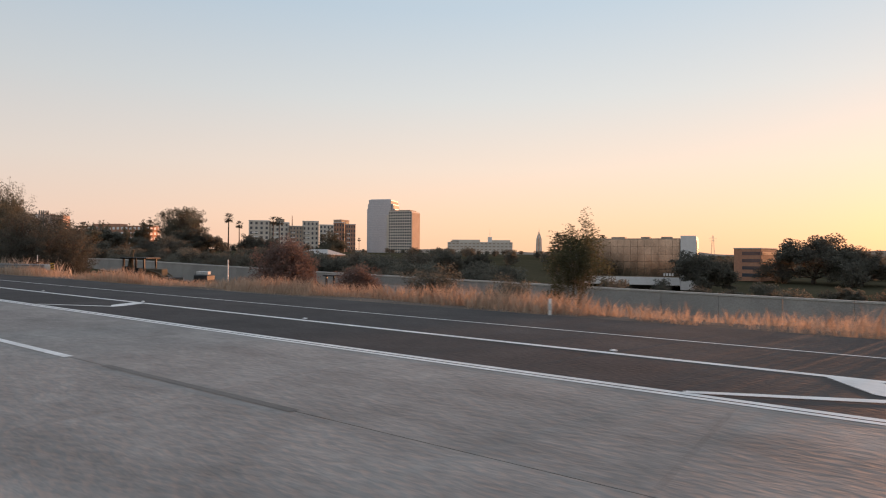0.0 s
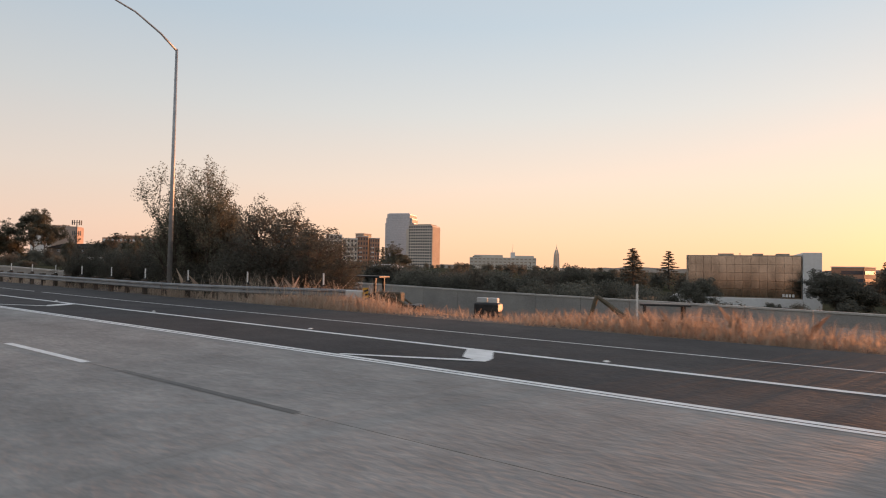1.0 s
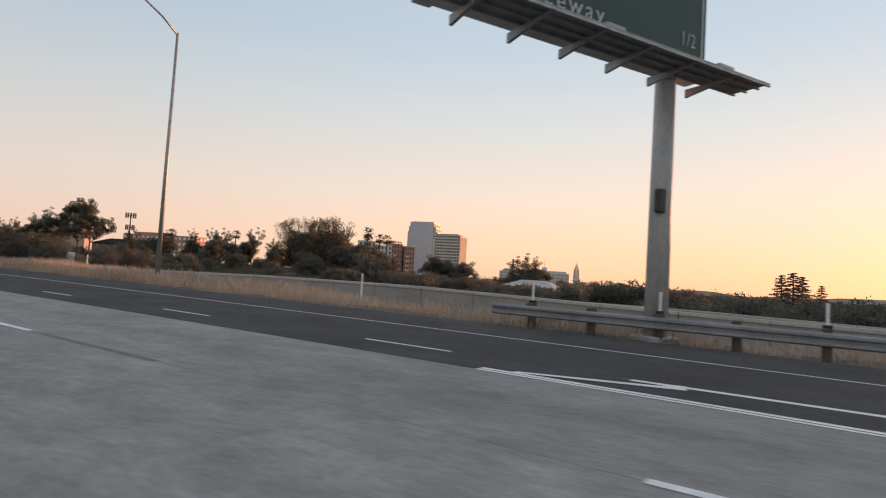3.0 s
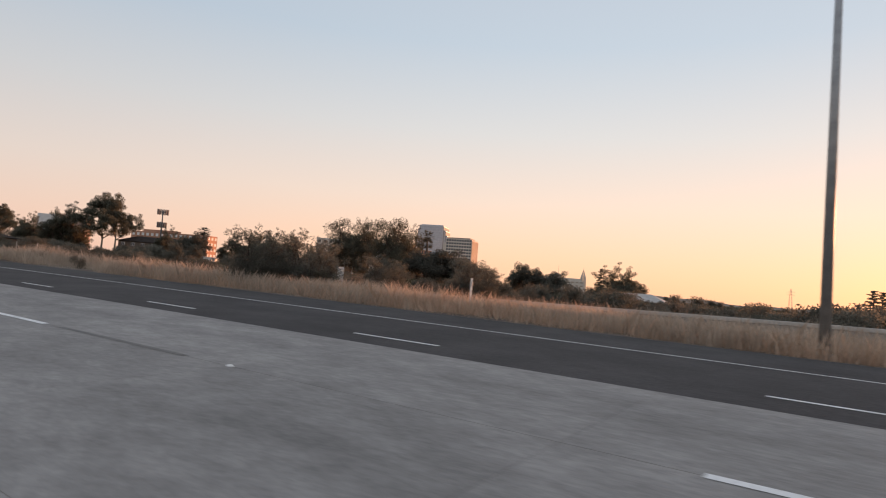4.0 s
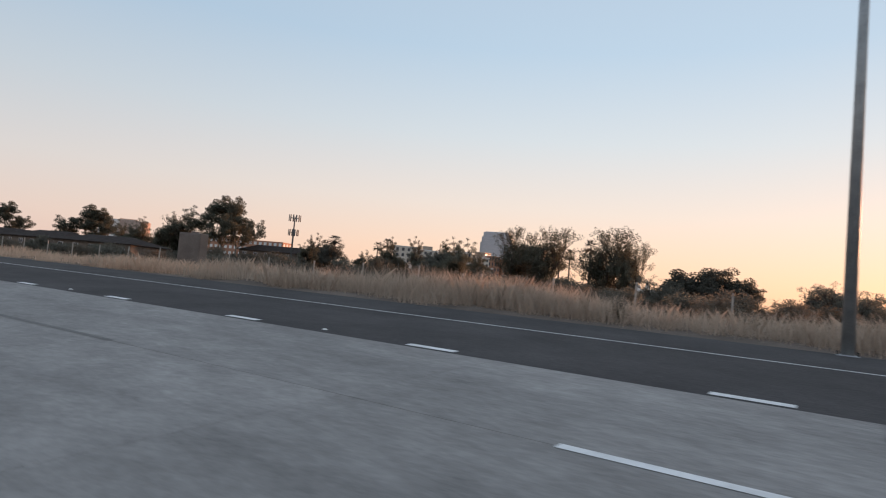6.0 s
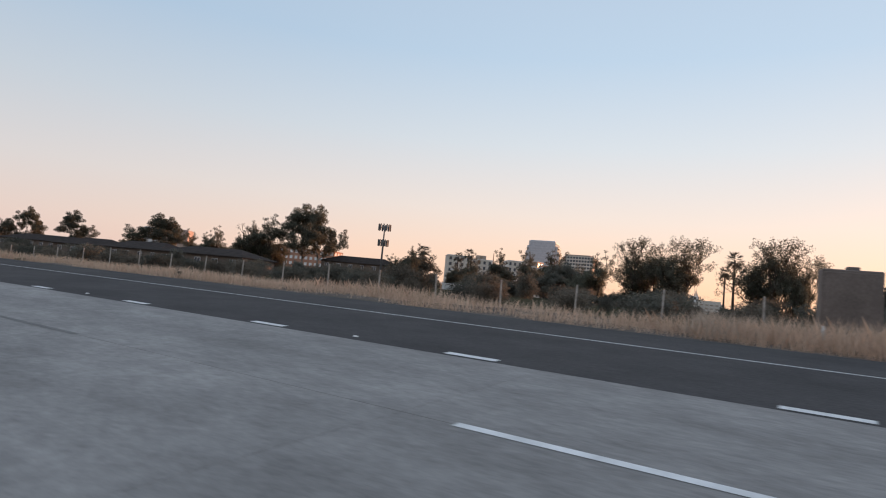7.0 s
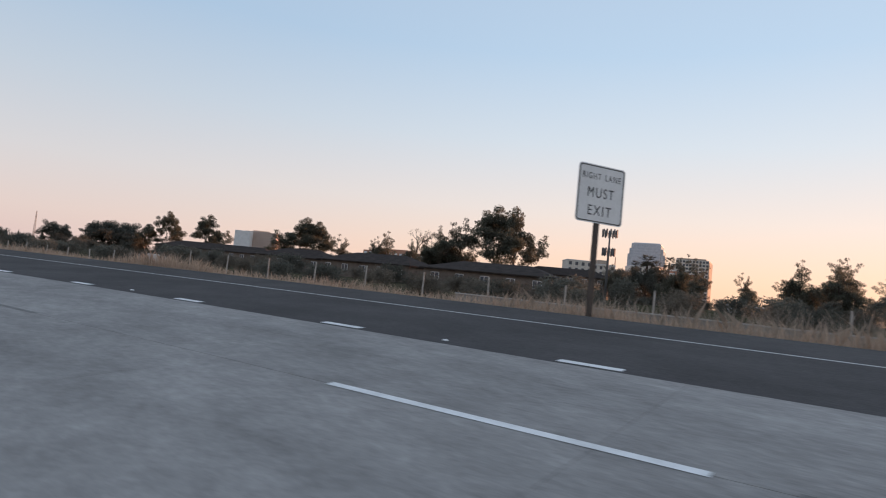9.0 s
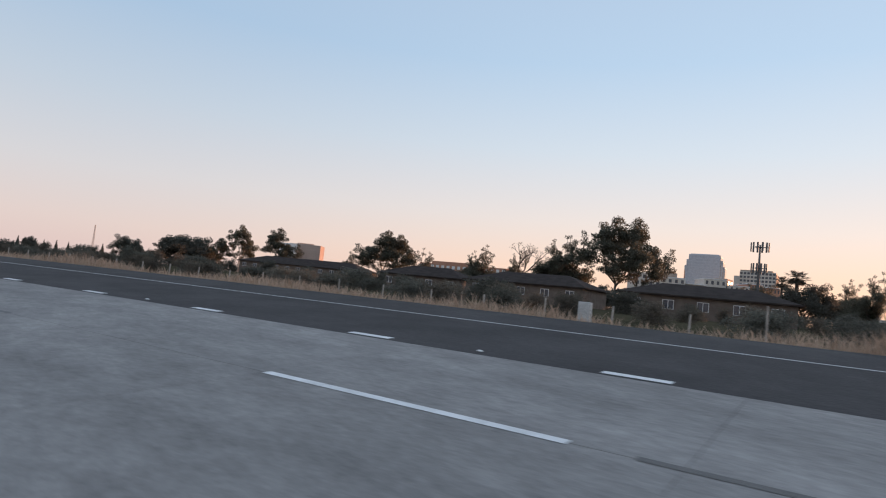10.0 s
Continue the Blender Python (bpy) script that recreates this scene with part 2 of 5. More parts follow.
M = {
    "concrete_lane": material("grooved_concrete", (0.242, 0.228, 0.213), (0.325, 0.308, 0.288), 1.1, 0.75, 0.9, fine=11, vary=0.035, stretch=(0.75, 1.2, 1), gloss=0.4, lane=0.8, grain=0.2),
    "concrete_plain": material("grooved_concrete_plain", (0.238, 0.225, 0.21), (0.32, 0.304, 0.284), 1.0, 0.75, 0.7, fine=9, gloss=0.4, grain=0.2, stain=0.8),
    "asphalt": material("worn_asphalt", (0.053, 0.049, 0.049), (0.078, 0.073, 0.072), 0.5, 0.85, 0.7, fine=14, gloss=0.18, stain=0.5),
    "paint": material("road_paint", (0.68, 0.68, 0.66), (0.9, 0.9, 0.88), 2.5, 0.6, 0.2, fine=16),
    "tar": material("tar_seal", (0.05, 0.048, 0.046), (0.085, 0.08, 0.075), 3, 0.5, 0.2),
    "pale_patch": material("pale_scrape", (0.3, 0.29, 0.275), (0.46, 0.45, 0.435), 2.5, 0.8),
    "soil": material("dry_soil", (0.115, 0.094, 0.08), (0.22, 0.18, 0.15), 0.35, 1.0, 0.8, fine=9, gloss=0.05),
    "field": material("far_ground", (0.05, 0.05, 0.03), (0.1, 0.085, 0.055), 0.02, 1.0, fine=0.7, gloss=0.0),
    "wall": material("weathered_concrete_wall", (0.26, 0.25, 0.235), (0.36, 0.345, 0.32), 0.3, 0.85, 0.3, fine=12, vary=0.05),
    "cap": material("wall_cap", (0.42, 0.4, 0.37), (0.52, 0.5, 0.46), 1.0, 0.8, 0.2),
    "galv": material("galvanised_steel", (0.3, 0.31, 0.31), (0.42, 0.43, 0.43), 3.0, 0.5, 0.1, metal=0.55),
    "rail_steel": material("weathered_rail_steel", (0.22, 0.23, 0.236), (0.33, 0.34, 0.346), 1.5, 0.6, 0.15, metal=0.35),
    "fence_post": material("pale_weathered_post", (0.3, 0.265, 0.23), (0.46, 0.42, 0.375), 5, 0.8, 0.3),
    "antenna": material("grey_antenna_plastic", (0.1, 0.1, 0.1), (0.16, 0.16, 0.16), 3, 0.6),
    "cabinet": material("weathered_cabinet_paint", (0.13, 0.105, 0.09), (0.19, 0.155, 0.135), 1.2, 0.7, 0.15),
    "wood": material("weathered_timber", (0.065, 0.05, 0.04), (0.13, 0.1, 0.08), 6.0, 0.85, 0.5, stretch=(1, 1, 0.2)),
    "plastic": material("white_marker", (0.7, 0.7, 0.67), (0.82, 0.82, 0.8), 5, 0.5),
    # guide sign green and legend are darkened to hold the shade of its backlit face
    "sign_green": material("green_sheeting", (0.012, 0.05, 0.04), (0.016, 0.06, 0.048), 0.8, 0.5, fine=20),
    "sign_text": material("shaded_white_legend", (0.42, 0.45, 0.44), (0.52, 0.55, 0.54), 3, 0.5),
    "sign_white": material("white_sheeting", (0.72, 0.72, 0.7), (0.82, 0.82, 0.8), 1.5, 0.4),
    "sign_black": material("black_legend", (0.02, 0.02, 0.02), (0.035, 0.035, 0.035), 3, 0.5),
    "sign_side": material("painted_sign_frame", (0.5, 0.5, 0.48), (0.62, 0.62, 0.6), 1.5, 0.6, 0.1),
    "pole_paint": material("painted_sign_post", (0.36, 0.37, 0.36), (0.5, 0.5, 0.49), 1.2, 0.55, 0.1, stretch=(1, 1, 0.3)),
    "dark_metal": material("dark_metal", (0.03, 0.03, 0.032), (0.06, 0.058, 0.055), 4, 0.5, metal=0.4),
    "bark": material("bark", (0.06, 0.045, 0.034), (0.13, 0.1, 0.08), 3.0, 0.9, 0.7, stretch=(1, 1, 0.3)),
    "pale_bark": material("pale_bark", (0.2, 0.17, 0.14), (0.34, 0.3, 0.25), 2.0, 0.85, 0.4, stretch=(1, 1, 0.4)),
    # leaf tones are raised so that the colour itself holds haze over the foliage
    "leaf": leaf_material("olive_leaves", (0.108, 0.108, 0.082), (0.205, 0.2, 0.152), 0.5),
    "leaf_dark": leaf_material("dark_leaves", (0.106, 0.104, 0.088), (0.19, 0.186, 0.152), 0.5),
    "leaf_dry": leaf_material("dusty_haze_leaves", (0.132, 0.116, 0.094), (0.22, 0.192, 0.152), 0.5),
    "leaf_red": leaf_material("reddish_leaves", (0.125, 0.09, 0.08), (0.21, 0.15, 0.13), 0.45),
    "leaf_green": leaf_material("green_leaves", (0.09, 0.095, 0.055), (0.17, 0.17, 0.1), 0.4),
    "grass": leaf_material("dry_grass", (0.46, 0.33, 0.24), (0.68, 0.52, 0.4), 0.5),
    "grass_dull": leaf_material("dull_grass", (0.45, 0.36, 0.285), (0.66, 0.545, 0.44), 0.5),
    "glass": material("office_glass", (0.05, 0.06, 0.075), (0.08, 0.09, 0.105), 0.15, 0.12, metal=0.0),
    # darker upright streaks in the colour imitate reflected trees
    "mirror_glass": material("mirrored_glass_drawn_reflections", (0.24, 0.225, 0.2), (0.42, 0.395, 0.35), 0.35, 0.14, metal=1.0, stretch=(1, 1, 0.35)),
    "tower_glass": material("blue_grey_curtain_wall", (0.42, 0.45, 0.495), (0.48, 0.51, 0.55), 0.03, 0.3, metal=0.2),
    "tower_band": material("grey_spandrel", (0.45, 0.475, 0.51), (0.51, 0.535, 0.57), 0.05, 0.5),
    "cream": material("cream_facade", (0.55, 0.5, 0.43), (0.64, 0.59, 0.52), 0.06, 0.75),
    "tan": material("tan_facade", (0.34, 0.27, 0.21), (0.42, 0.34, 0.27), 0.06, 0.8),
    "pink_wall": material("pinkish_facade", (0.42, 0.31, 0.26), (0.5, 0.38, 0.32), 0.05, 0.8),
    "terracotta": material("terracotta_facade", (0.4, 0.2, 0.13), (0.48, 0.26, 0.17), 0.08, 0.8),
    "white_wall": material("white_facade", (0.68, 0.67, 0.65), (0.78, 0.77, 0.75), 0.1, 0.65),
    "roof": material("dark_shingle_roof", (0.035, 0.027, 0.023), (0.06, 0.046, 0.04), 0.8, 0.95, 0.5, fine=12, gloss=0.15),
    "stucco": material("stucco", (0.12, 0.092, 0.075), (0.19, 0.148, 0.12), 0.8, 0.85, 0.3),
    # dry-grass tan, lightened so that the colour also stands for distance haze
    "hill": material("dry_hazed_hill", (0.26, 0.21, 0.17), (0.34, 0.28, 0.23), 0.004, 1.0, gloss=0.0),
    "yellow": material("machine_yellow", (0.085, 0.066, 0.045), (0.15, 0.115, 0.07), 2, 0.7),
    "marker_yellow": material("marker_yellow", (0.45, 0.26, 0.03), (0.55, 0.33, 0.05), 3, 0.5),
    "rubber": material("rubber", (0.015, 0.015, 0.015), (0.03, 0.03, 0.03), 5, 0.8),
    "sack": material("white_sacking", (0.55, 0.53, 0.5), (0.72, 0.7, 0.67), 2, 0.8, 0.4),
}


# ---- builders ----
def part(name, bm, mat, parent=None, label="", smooth=False):
    me = bpy.data.meshes.new(name)
    bm.to_mesh(me)
    bm.free()
    me.materials.append(M[mat])
    me.polygons.foreach_set("use_smooth", [smooth] * len(me.polygons))
    ob = new(name, me)
    if parent:
        ob.parent = parent
    if label:
        ob["label"] = label
    return ob


def raw(name, verts, faces, mat, parent=None, smooth=False):
    """A mesh from numpy arrays of points and of equal-sized faces."""
    me = bpy.data.meshes.new(name)
    verts, faces = np.asarray(verts, np.float32), np.asarray(faces, np.int32)
    me.vertices.add(len(verts))
    me.vertices.foreach_set("co", verts.ravel())
    me.loops.add(faces.size)
    me.loops.foreach_set("vertex_index", faces.ravel())
    me.polygons.add(len(faces))
    me.polygons.foreach_set("loop_start", np.arange(0, faces.size, faces.shape[1], dtype=np.int32))
    me.polygons.foreach_set("use_smooth", np.full(len(faces), smooth))
    me.update(calc_edges=True)
    me.validate()
    me.materials.append(M[mat])
    ob = new(name, me)
    if parent:
        ob.parent = parent
    return ob


def thing(name, m, label, category, group="", kind=""):
    ob = new(name)
    ob.empty_display_size = 0.2
    ob.matrix_world = m
    return tagged(ob, label, category, group, kind)


def box(bm, x, y, z, sx, sy, sz, turn=0.0, bevel=0.0):
    """A box whose base centre is x, y, z."""
    m = Matrix.Translation((x, y, z + sz / 2)) @ Matrix.Rotation(radians(turn), 4, "Z") @ Matrix.Diagonal((sx, sy, sz, 1))
    made = bmesh.ops.create_cube(bm, size=1.0, matrix=m)
    if bevel:
        edges = list({e for v in made["verts"] for e in v.link_edges})
        bmesh.ops.bevel(bm, geom=edges, offset=bevel, segments=1, affect="EDGES")
    return bm


def tube(bm, points, radii, sides=10):
    """A round, tapered tube through points."""
    rings = []
    points = [Vector(p) for p in points]
    for i, p in enumerate(points):
        way = (points[min(i + 1, len(points) - 1)] - points[max(i - 1, 0)]).normalized()
        side = way.orthogonal().normalized() if abs(way.z) < 0.99 else Vector((1, 0, 0))
        up = way.cross(side)
        rings.append([bm.verts.new(p + (side * math.cos(a) + up * math.sin(a)) * radii[i]) for a in (2 * math.pi * j / sides for j in range(sides))])
    for a, b in zip(rings, rings[1:]):
        for j in range(sides):
            bm.faces.new((a[j], a[(j + 1) % sides], b[(j + 1) % sides], b[j]))
    bm.faces.new(rings[0][::-1])
    bm.faces.new(rings[-1])
    return bm


def strip(name, us, v0, v1, lift, mat, parent, thick=0.0, label=""):
    """A ribbon that follows the road between two offsets."""
    us = np.asarray(us, float)
    v0, v1 = np.broadcast_to(v0, us.shape), np.broadcast_to(v1, us.shape)
    pts = [at(u, a, lift) for u, a in zip(us, v0)] + [at(u, b, lift) for u, b in zip(us, v1)]
    n = len(us)
    faces = [(i, i + 1, n + i + 1, n + i) for i in range(n - 1)]
    if thick:
        pts += [p - Vector((0, 0, thick)) for p in pts]
        faces += [(2 * n + i + 1, 2 * n + i, 3 * n + i, 3 * n + i + 1) for i in range(n - 1)]
        faces += [(i + 1, i, 2 * n + i, 2 * n + i + 1) for i in range(n - 1)]
        faces += [(n + i, n + i + 1, 3 * n + i + 1, 3 * n + i) for i in range(n - 1)]
        faces += [(0, n, 3 * n, 2 * n), (n - 1, 3 * n - 1, 4 * n - 1, 2 * n - 1)]
    ob = raw(name, pts, faces, mat, parent)
    if label:
        ob["label"] = label
    return ob


# ---- ground ----
FAR_U = np.array([400, 262, 205, 148, 90, 40, -10, -520.0])
NEAR_Z = np.array([-4.2, -4.2, -3.4, -0.6, 0.7, 1.1, 1.2, 1.0])
MID_Z = np.array([-9.5, -9.5, -8.5, -7.0, -1.0, 2.5, 3.0, 2.5])


def ground_z(u, v):
    """Height of the ground beside the road."""
    bank = road(u)[3]
    near, mid = np.interp(-u, -FAR_U, NEAR_Z), np.interp(-u, -FAR_U, MID_Z)
    xs = (17.0, 44.0, 180.0, 900.0)
    zs = (bank * 17.0 - 0.1, near, mid, mid * 0 + 2.0)
    v = np.asarray(v, float)
    out = np.where(v <= xs[0], bank * np.maximum(v, -16) - 0.1, 0.0)
    for a, b, za, zb in zip(xs, xs[1:], zs, zs[1:]):
        f = (v - a) / (b - a)
        out = np.where((v > a) & (v <= b), za + (zb - za) * f, out)
    hump = 0.2 * np.exp(-(((u - 76.0) / 26.0) ** 2)) * np.clip((v - 14.8) / 3.5, 0, 1) * np.clip((46 - v) / 22, 0, 1)
    dip = 0.32 * np.clip((24 - u) / 12, 0, 1) * np.clip((v - 15.2) / 3, 0, 1) * np.clip((40 - v) / 16, 0, 1)
    return np.where(v > xs[-1], zs[-1], out) + hump - dip


def station(x, y):
    """Station and offset of world places."""
    turn, rx, ry, _ = ROAD
    k = np.argmin((x[:, None] - rx[None, ::4]) ** 2 + (y[:, None] - ry[None, ::4]) ** 2, axis=1) * 4
    dx, dy = x - rx[k], y - ry[k]
    return STATION[k] + dx * np.cos(turn[k]) + dy * np.sin(turn[k]), -dx * np.sin(turn[k]) + dy * np.cos(turn[k])


def ground_at(x, y):
    u, v = station(np.array([float(x)]), np.array([float(y)]))
    return float(ground_z(u, v)[0])


def make_ground():
    out = 700 * np.geomspace(1, 6.4, 14)[1:]
    xs = np.concatenate([-out[::-1], np.arange(-700, 421, 7.0), 420 + (out - 700)])
    ys = np.concatenate([-300 - (out[::-1] - 700), np.arange(-300, 501, 7.0), 500 + (out - 700)])
    gx, gy = np.meshgrid(xs, ys)
    x, y = gx.ravel(), gy.ravel()
    u, v = station(x, y)
    near = (v > -40) & (v < 62)
    z = ground_z(u, v) - np.where(near, 0.9, 0.0)
    z = np.where(v < -40, -2.0, z)
    nx, ny = len(xs), len(ys)
    i, j = np.meshgrid(np.arange(nx - 1), np.arange(ny - 1))
    a = (j * nx + i).ravel()
    tagged(raw("ground", np.stack([x, y, z], -1), np.stack([a, a + 1, a + nx + 1, a + nx], -1), "field", smooth=True),
           "dry brown ground reaching to the horizon", "ground", kind="structure")
    # the verge beside the shoulder, finer and uneven
    us = np.arange(400, -520, -1.5)
    vs = np.concatenate([np.arange(14.3, 24, 0.8), np.arange(24, 66, 3.0)])
    uu, vv = np.meshgrid(us, vs, indexing="ij")
    zz = ground_z(uu.ravel(), vv.ravel()).reshape(uu.shape)
    rough = np.array([[noise.noise((a * 0.25, b * 0.35, 0)) for b in vs] for a in us])
    zz += rough * np.clip((vv - 14.8) * 0.06, 0, 0.22)
    turn, rx, ry, bank = road(us)
    px = rx[:, None] - np.sin(turn)[:, None] * vv
    py = ry[:, None] + np.cos(turn)[:, None] * vv
    zz[:, 0] = bank * 14.3 - 0.06
    n, m = uu.shape
    i, j = np.meshgrid(np.arange(n - 1), np.arange(m - 1), indexing="ij")
    a = (i * m + j).ravel()
    pts, quads, far = np.stack([px.ravel(), py.ravel(), zz.ravel()], -1), np.stack([a, a + 1, a + m + 1, a + m], -1), (j >= 12).ravel()
    tagged(raw("verge", pts, quads[~far], "soil", smooth=True), "bare dry soil verge falling away beside the shoulder", "verge", kind="structure")
    tagged(raw("scrub_ground", pts, quads[far], "field", smooth=True), "dark brown litter-covered ground under the scrub", "ground", kind="structure")


make_ground()

# ---- carriageway ----
ALONG = np.arange(380, -500, -4.0)


def seam(u):
    """Offset of the joint between the concrete and the asphalt."""
    return np.interp(-np.asarray(u, float), (-400, -208, -203, -190, -172), (7.4, 7.42, 7.5, 7.64, 7.75))


tagged(strip("asphalt_lane", ALONG, seam(ALONG), 14.9, 0.0, "asphalt", None, 0.12), "worn dark grey asphalt exit lane and shoulder", "road", kind="structure")
tagged(strip("concrete_lanes", ALONG, -15.0, 0.98, -0.004, "concrete_plain", None, 0.12), "grey grooved concrete traffic lanes", "road", kind="structure")
right = thing("concrete_road", Matrix(), "grey grooved concrete slabs of two traffic lanes", "road", kind="structure")
strip("slab_bed", ALONG, 0.94, seam(ALONG), -0.02, "tar", right)
tagged(strip("median_barrier", ALONG, -15.6, -15.0, 0.9, "wall", None, 1.0), "grey concrete median barrier", "barrier", kind="structure")

PAINT = thing("road_markings", Matrix(), "white painted lane lines and marks on the roadway", "road marking", kind="structure")
DASH, DOT = 14.63, 4.594
for k in range(-14, 25):
    u0 = k * DASH
    strip("lane_dash", np.linspace(u0, u0 + (3.15 if k >= 12 else 3.66), 4), 4.385, 4.515, 0.005, "paint", PAINT)
    strip("dark_dash", np.linspace(u0 + 4.2, u0 + 7.9, 4), 4.40, 4.51, 0.004, "tar", PAINT, label="faded black contrast dash")
for k in range(-60, 27):
    u0 = 1.05 + k * DOT
    strip("dotted_mark", (u0, u0 + 0.92), 7.83, 8.03, 0.005, "paint", PAINT)
for k in range(7):
    u0 = 123.98 + k * 7.43
    strip("thin_dash", (u0, u0 + 1.1, u0 + 2.1), 8.52 + k * 0.07, 8.62 + k * 0.07, 0.005, "paint", PAINT)
for u0, u1 in ((380, 199.3), (198.4, -500)):
    strip("edge_line", np.append(np.arange(u0, u1, -4.0), u1), 12.055, 12.13, 0.005, "paint", PAINT)
us = np.arange(380, 171, -4.0)
strip("buffer_line", us, seam(us) - 0.055, seam(us) + 0.045, 0.005, "paint", PAINT)
strip("buffer_line", us, seam(us) + 0.08, seam(us) + 0.2, 0.005, "paint", PAINT)
us = np.concatenate([np.arange(380, 197, -4.0), np.arange(196, 173, -2.0)])
off = np.interp(-us, (-196, -174), (9.8, 8.85))
strip("buffer_line_far", us, off - 0.08, off + 0.08, 0.005, "paint", PAINT)
for k in range(9):
    u0 = 172.53 + k * 17.35
    far = float(np.interp(u0 + 1.5, (174, 196), (8.85, 9.8)))
    low = float(seam(u0)) + 0.15
    strip("chevron_leg", (u0, u0 + 2.28), (low, 8.62), (low + 0.13, 8.82), 0.009, "paint", PAINT)
    bm = bmesh.new()
    quad = [at(u0 + du, dv, 0.009) for du, dv in ((2.3, 8.6), (1.72, 8.82), (1.15, far), (1.72, far), (2.22, 8.98))]
    bm.faces.new([bm.verts.new(p) for p in quad])
    part("chevron_bar", bm, "paint", PAINT)


def studs(us, v):
    """Raised white lane studs."""
    me = None
    for u in us:
        if me is None:
            bm = bmesh.new()
            bmesh.ops.create_cone(bm, segments=10, radius1=0.055, radius2=0.03, depth=0.02, cap_ends=True)
            ob = part("stud", bm, "plastic", PAINT)
            me = ob.data
        else:
            ob = new("stud", me)
            ob.parent = PAINT
        ob.matrix_basis = Matrix.Translation(at(u, v, 0.012))


# pale scraped patches along the slab joint
for u0, u1, v0, v1 in ((13.9, 10.1, 4.25, 4.72), (190.4, 188.7, 4.5, 4.78), (245.0, 243.2, 4.36, 4.46)):
    us = np.linspace(u0, u1, 9)
    ragged = np.array([noise.noise((a * 1.7, v0, 0)) for a in us]) * 0.035
    strip("scraped_patch", us, v0 + ragged, v1 - ragged * 0.7, 0.003, "pale_patch", PAINT, label="pale scraped patch on the slab joint")
studs([1.05 + k * DOT + 2.6 for k in range(-41, 27, 2)], 8.05)
studs([184.4 + k * 7.32 for k in range(19)], 10.08)
studs((213.6, 140.55), 4.45)


# ---- plants ----
def leaves(centres, radii, count, size, seed, flat=1.0, droop=0.0):
    """Small kite-shaped leaves in clumps."""
    rng = np.random.default_rng(seed)
    centres, radii = np.asarray(centres, float), np.asarray(radii, float)
    weight = radii ** 2
    k = rng.choice(len(centres), count, p=weight / weight.sum())
    d = rng.normal(size=(count, 3))
    d /= np.linalg.norm(d, axis=1)[:, None]
    r = radii[k] * (0.25 + 0.8 * rng.random(count) ** 0.55)
    p = centres[k] + d * r[:, None] * np.array([1, 1, flat])
    a = rng.normal(size=(count, 3))
    a[:, 2] -= droop
    a /= np.linalg.norm(a, axis=1)[:, None]
    b = np.cross(a, rng.normal(size=(count, 3)))
    b /= np.linalg.norm(b, axis=1)[:, None]
    s = size * (0.6 + 0.8 * rng.random(count))[:, None]
    v = np.stack([p - a * s, p + b * s * 0.45, p + a * s, p - b * s * 0.45], 1).reshape(-1, 3)
    return v, np.arange(count * 4).reshape(-1, 4)


def limbs(bm, rng, height, spread, count, base, low=0.3, lean=0.0):
    """Trunk and limbs; gives the limbs' ends."""
    ends = []
    top = Vector((lean * height, rng.uniform(-0.04, 0.04) * height, height * 0.72))
    mid = Vector((lean * height * 0.3 + rng.uniform(-0.03, 0.03) * height, rng.uniform(-0.03, 0.03) * height, height * 0.36))
    tube(bm, [(0, 0, -0.4), (0, 0, height * 0.04), mid, top], [base * 1.3, base, base * 0.7, base * 0.2], 8)
    for i in range(count):
        f = low + (0.95 - low) * (i + 0.5) / count
        root = Vector((0, 0, 0)).lerp(mid, f / 0.5) if f < 0.5 else mid.lerp(top, (f - 0.5) / 0.5)
        ang = i * 2.4 + rng.uniform(-0.5, 0.5)
        out = spread * (1.05 - 0.5 * f) * rng.uniform(0.6, 1.05)
        tip = root + Vector((math.cos(ang) * out, math.sin(ang) * out, height * rng.uniform(0.12, 0.3)))
        bend = root.lerp(tip, 0.5) + Vector((0, 0, -0.05 * height * rng.uniform(0, 1)))
        tube(bm, [root, bend, tip], [base * 0.42, base * 0.26, base * 0.07], 5)
        ends += [bend, tip]
    ends.append(top)
    return ends


LIBRARY = {}


def tree_kind(key, label, category, seed, height, spread, count, size, leaf="leaf", bark="bark", base=0.2, low=0.35, clump=0.28, flat=0.85, limb=9, lean=0.0, droop=0.0, extra=0):
    rng = random.Random(seed)
    root = thing(key, Matrix.Translation((0, 0, -500)), label, category)
    bm = bmesh.new()
    ends = limbs(bm, rng, height, spread, limb, base, low, lean)
    part("trunk", bm, bark, root, smooth=True)
    centres, radii = [], []
    for e in ends:
        centres.append(e)
        radii.append(spread * clump * rng.uniform(0.75, 1.35))
        for _ in range(extra):
            o = Vector([max(-1.15, min(1.15, rng.gauss(0, k))) for k in (0.8, 0.8, 0.6)]) * spread * 0.26
            centres.append(e + o)
            radii.append(spread * clump * rng.uniform(0.35, 0.8))
    v, f = leaves(centres, radii, count, size, seed, flat, droop)
    raw("crown", v, f, leaf, root)
    LIBRARY[key] = (root, float(v[:, 2].max() * 0.985))


def plant(key, x, y, top=None, tall=None, wide=1.0, turn=None, label=""):
    """A tree at x, y: its crown reaches up to top, or it is tall metres high from the ground."""
    src, height = LIBRARY[key]
    z = ground_at(x, y)
    if tall is None:
        tall = max(top - z, 1.0)
    s = tall / height
    turn = random.uniform(0, 360) if turn is None else turn
    ob = copy_thing(src, pose(x, y, z - 0.1, 0, 0, turn))
    ob.scale = (s * wide, s * wide, s)
    if label:
        ob["label"] = label
    return ob


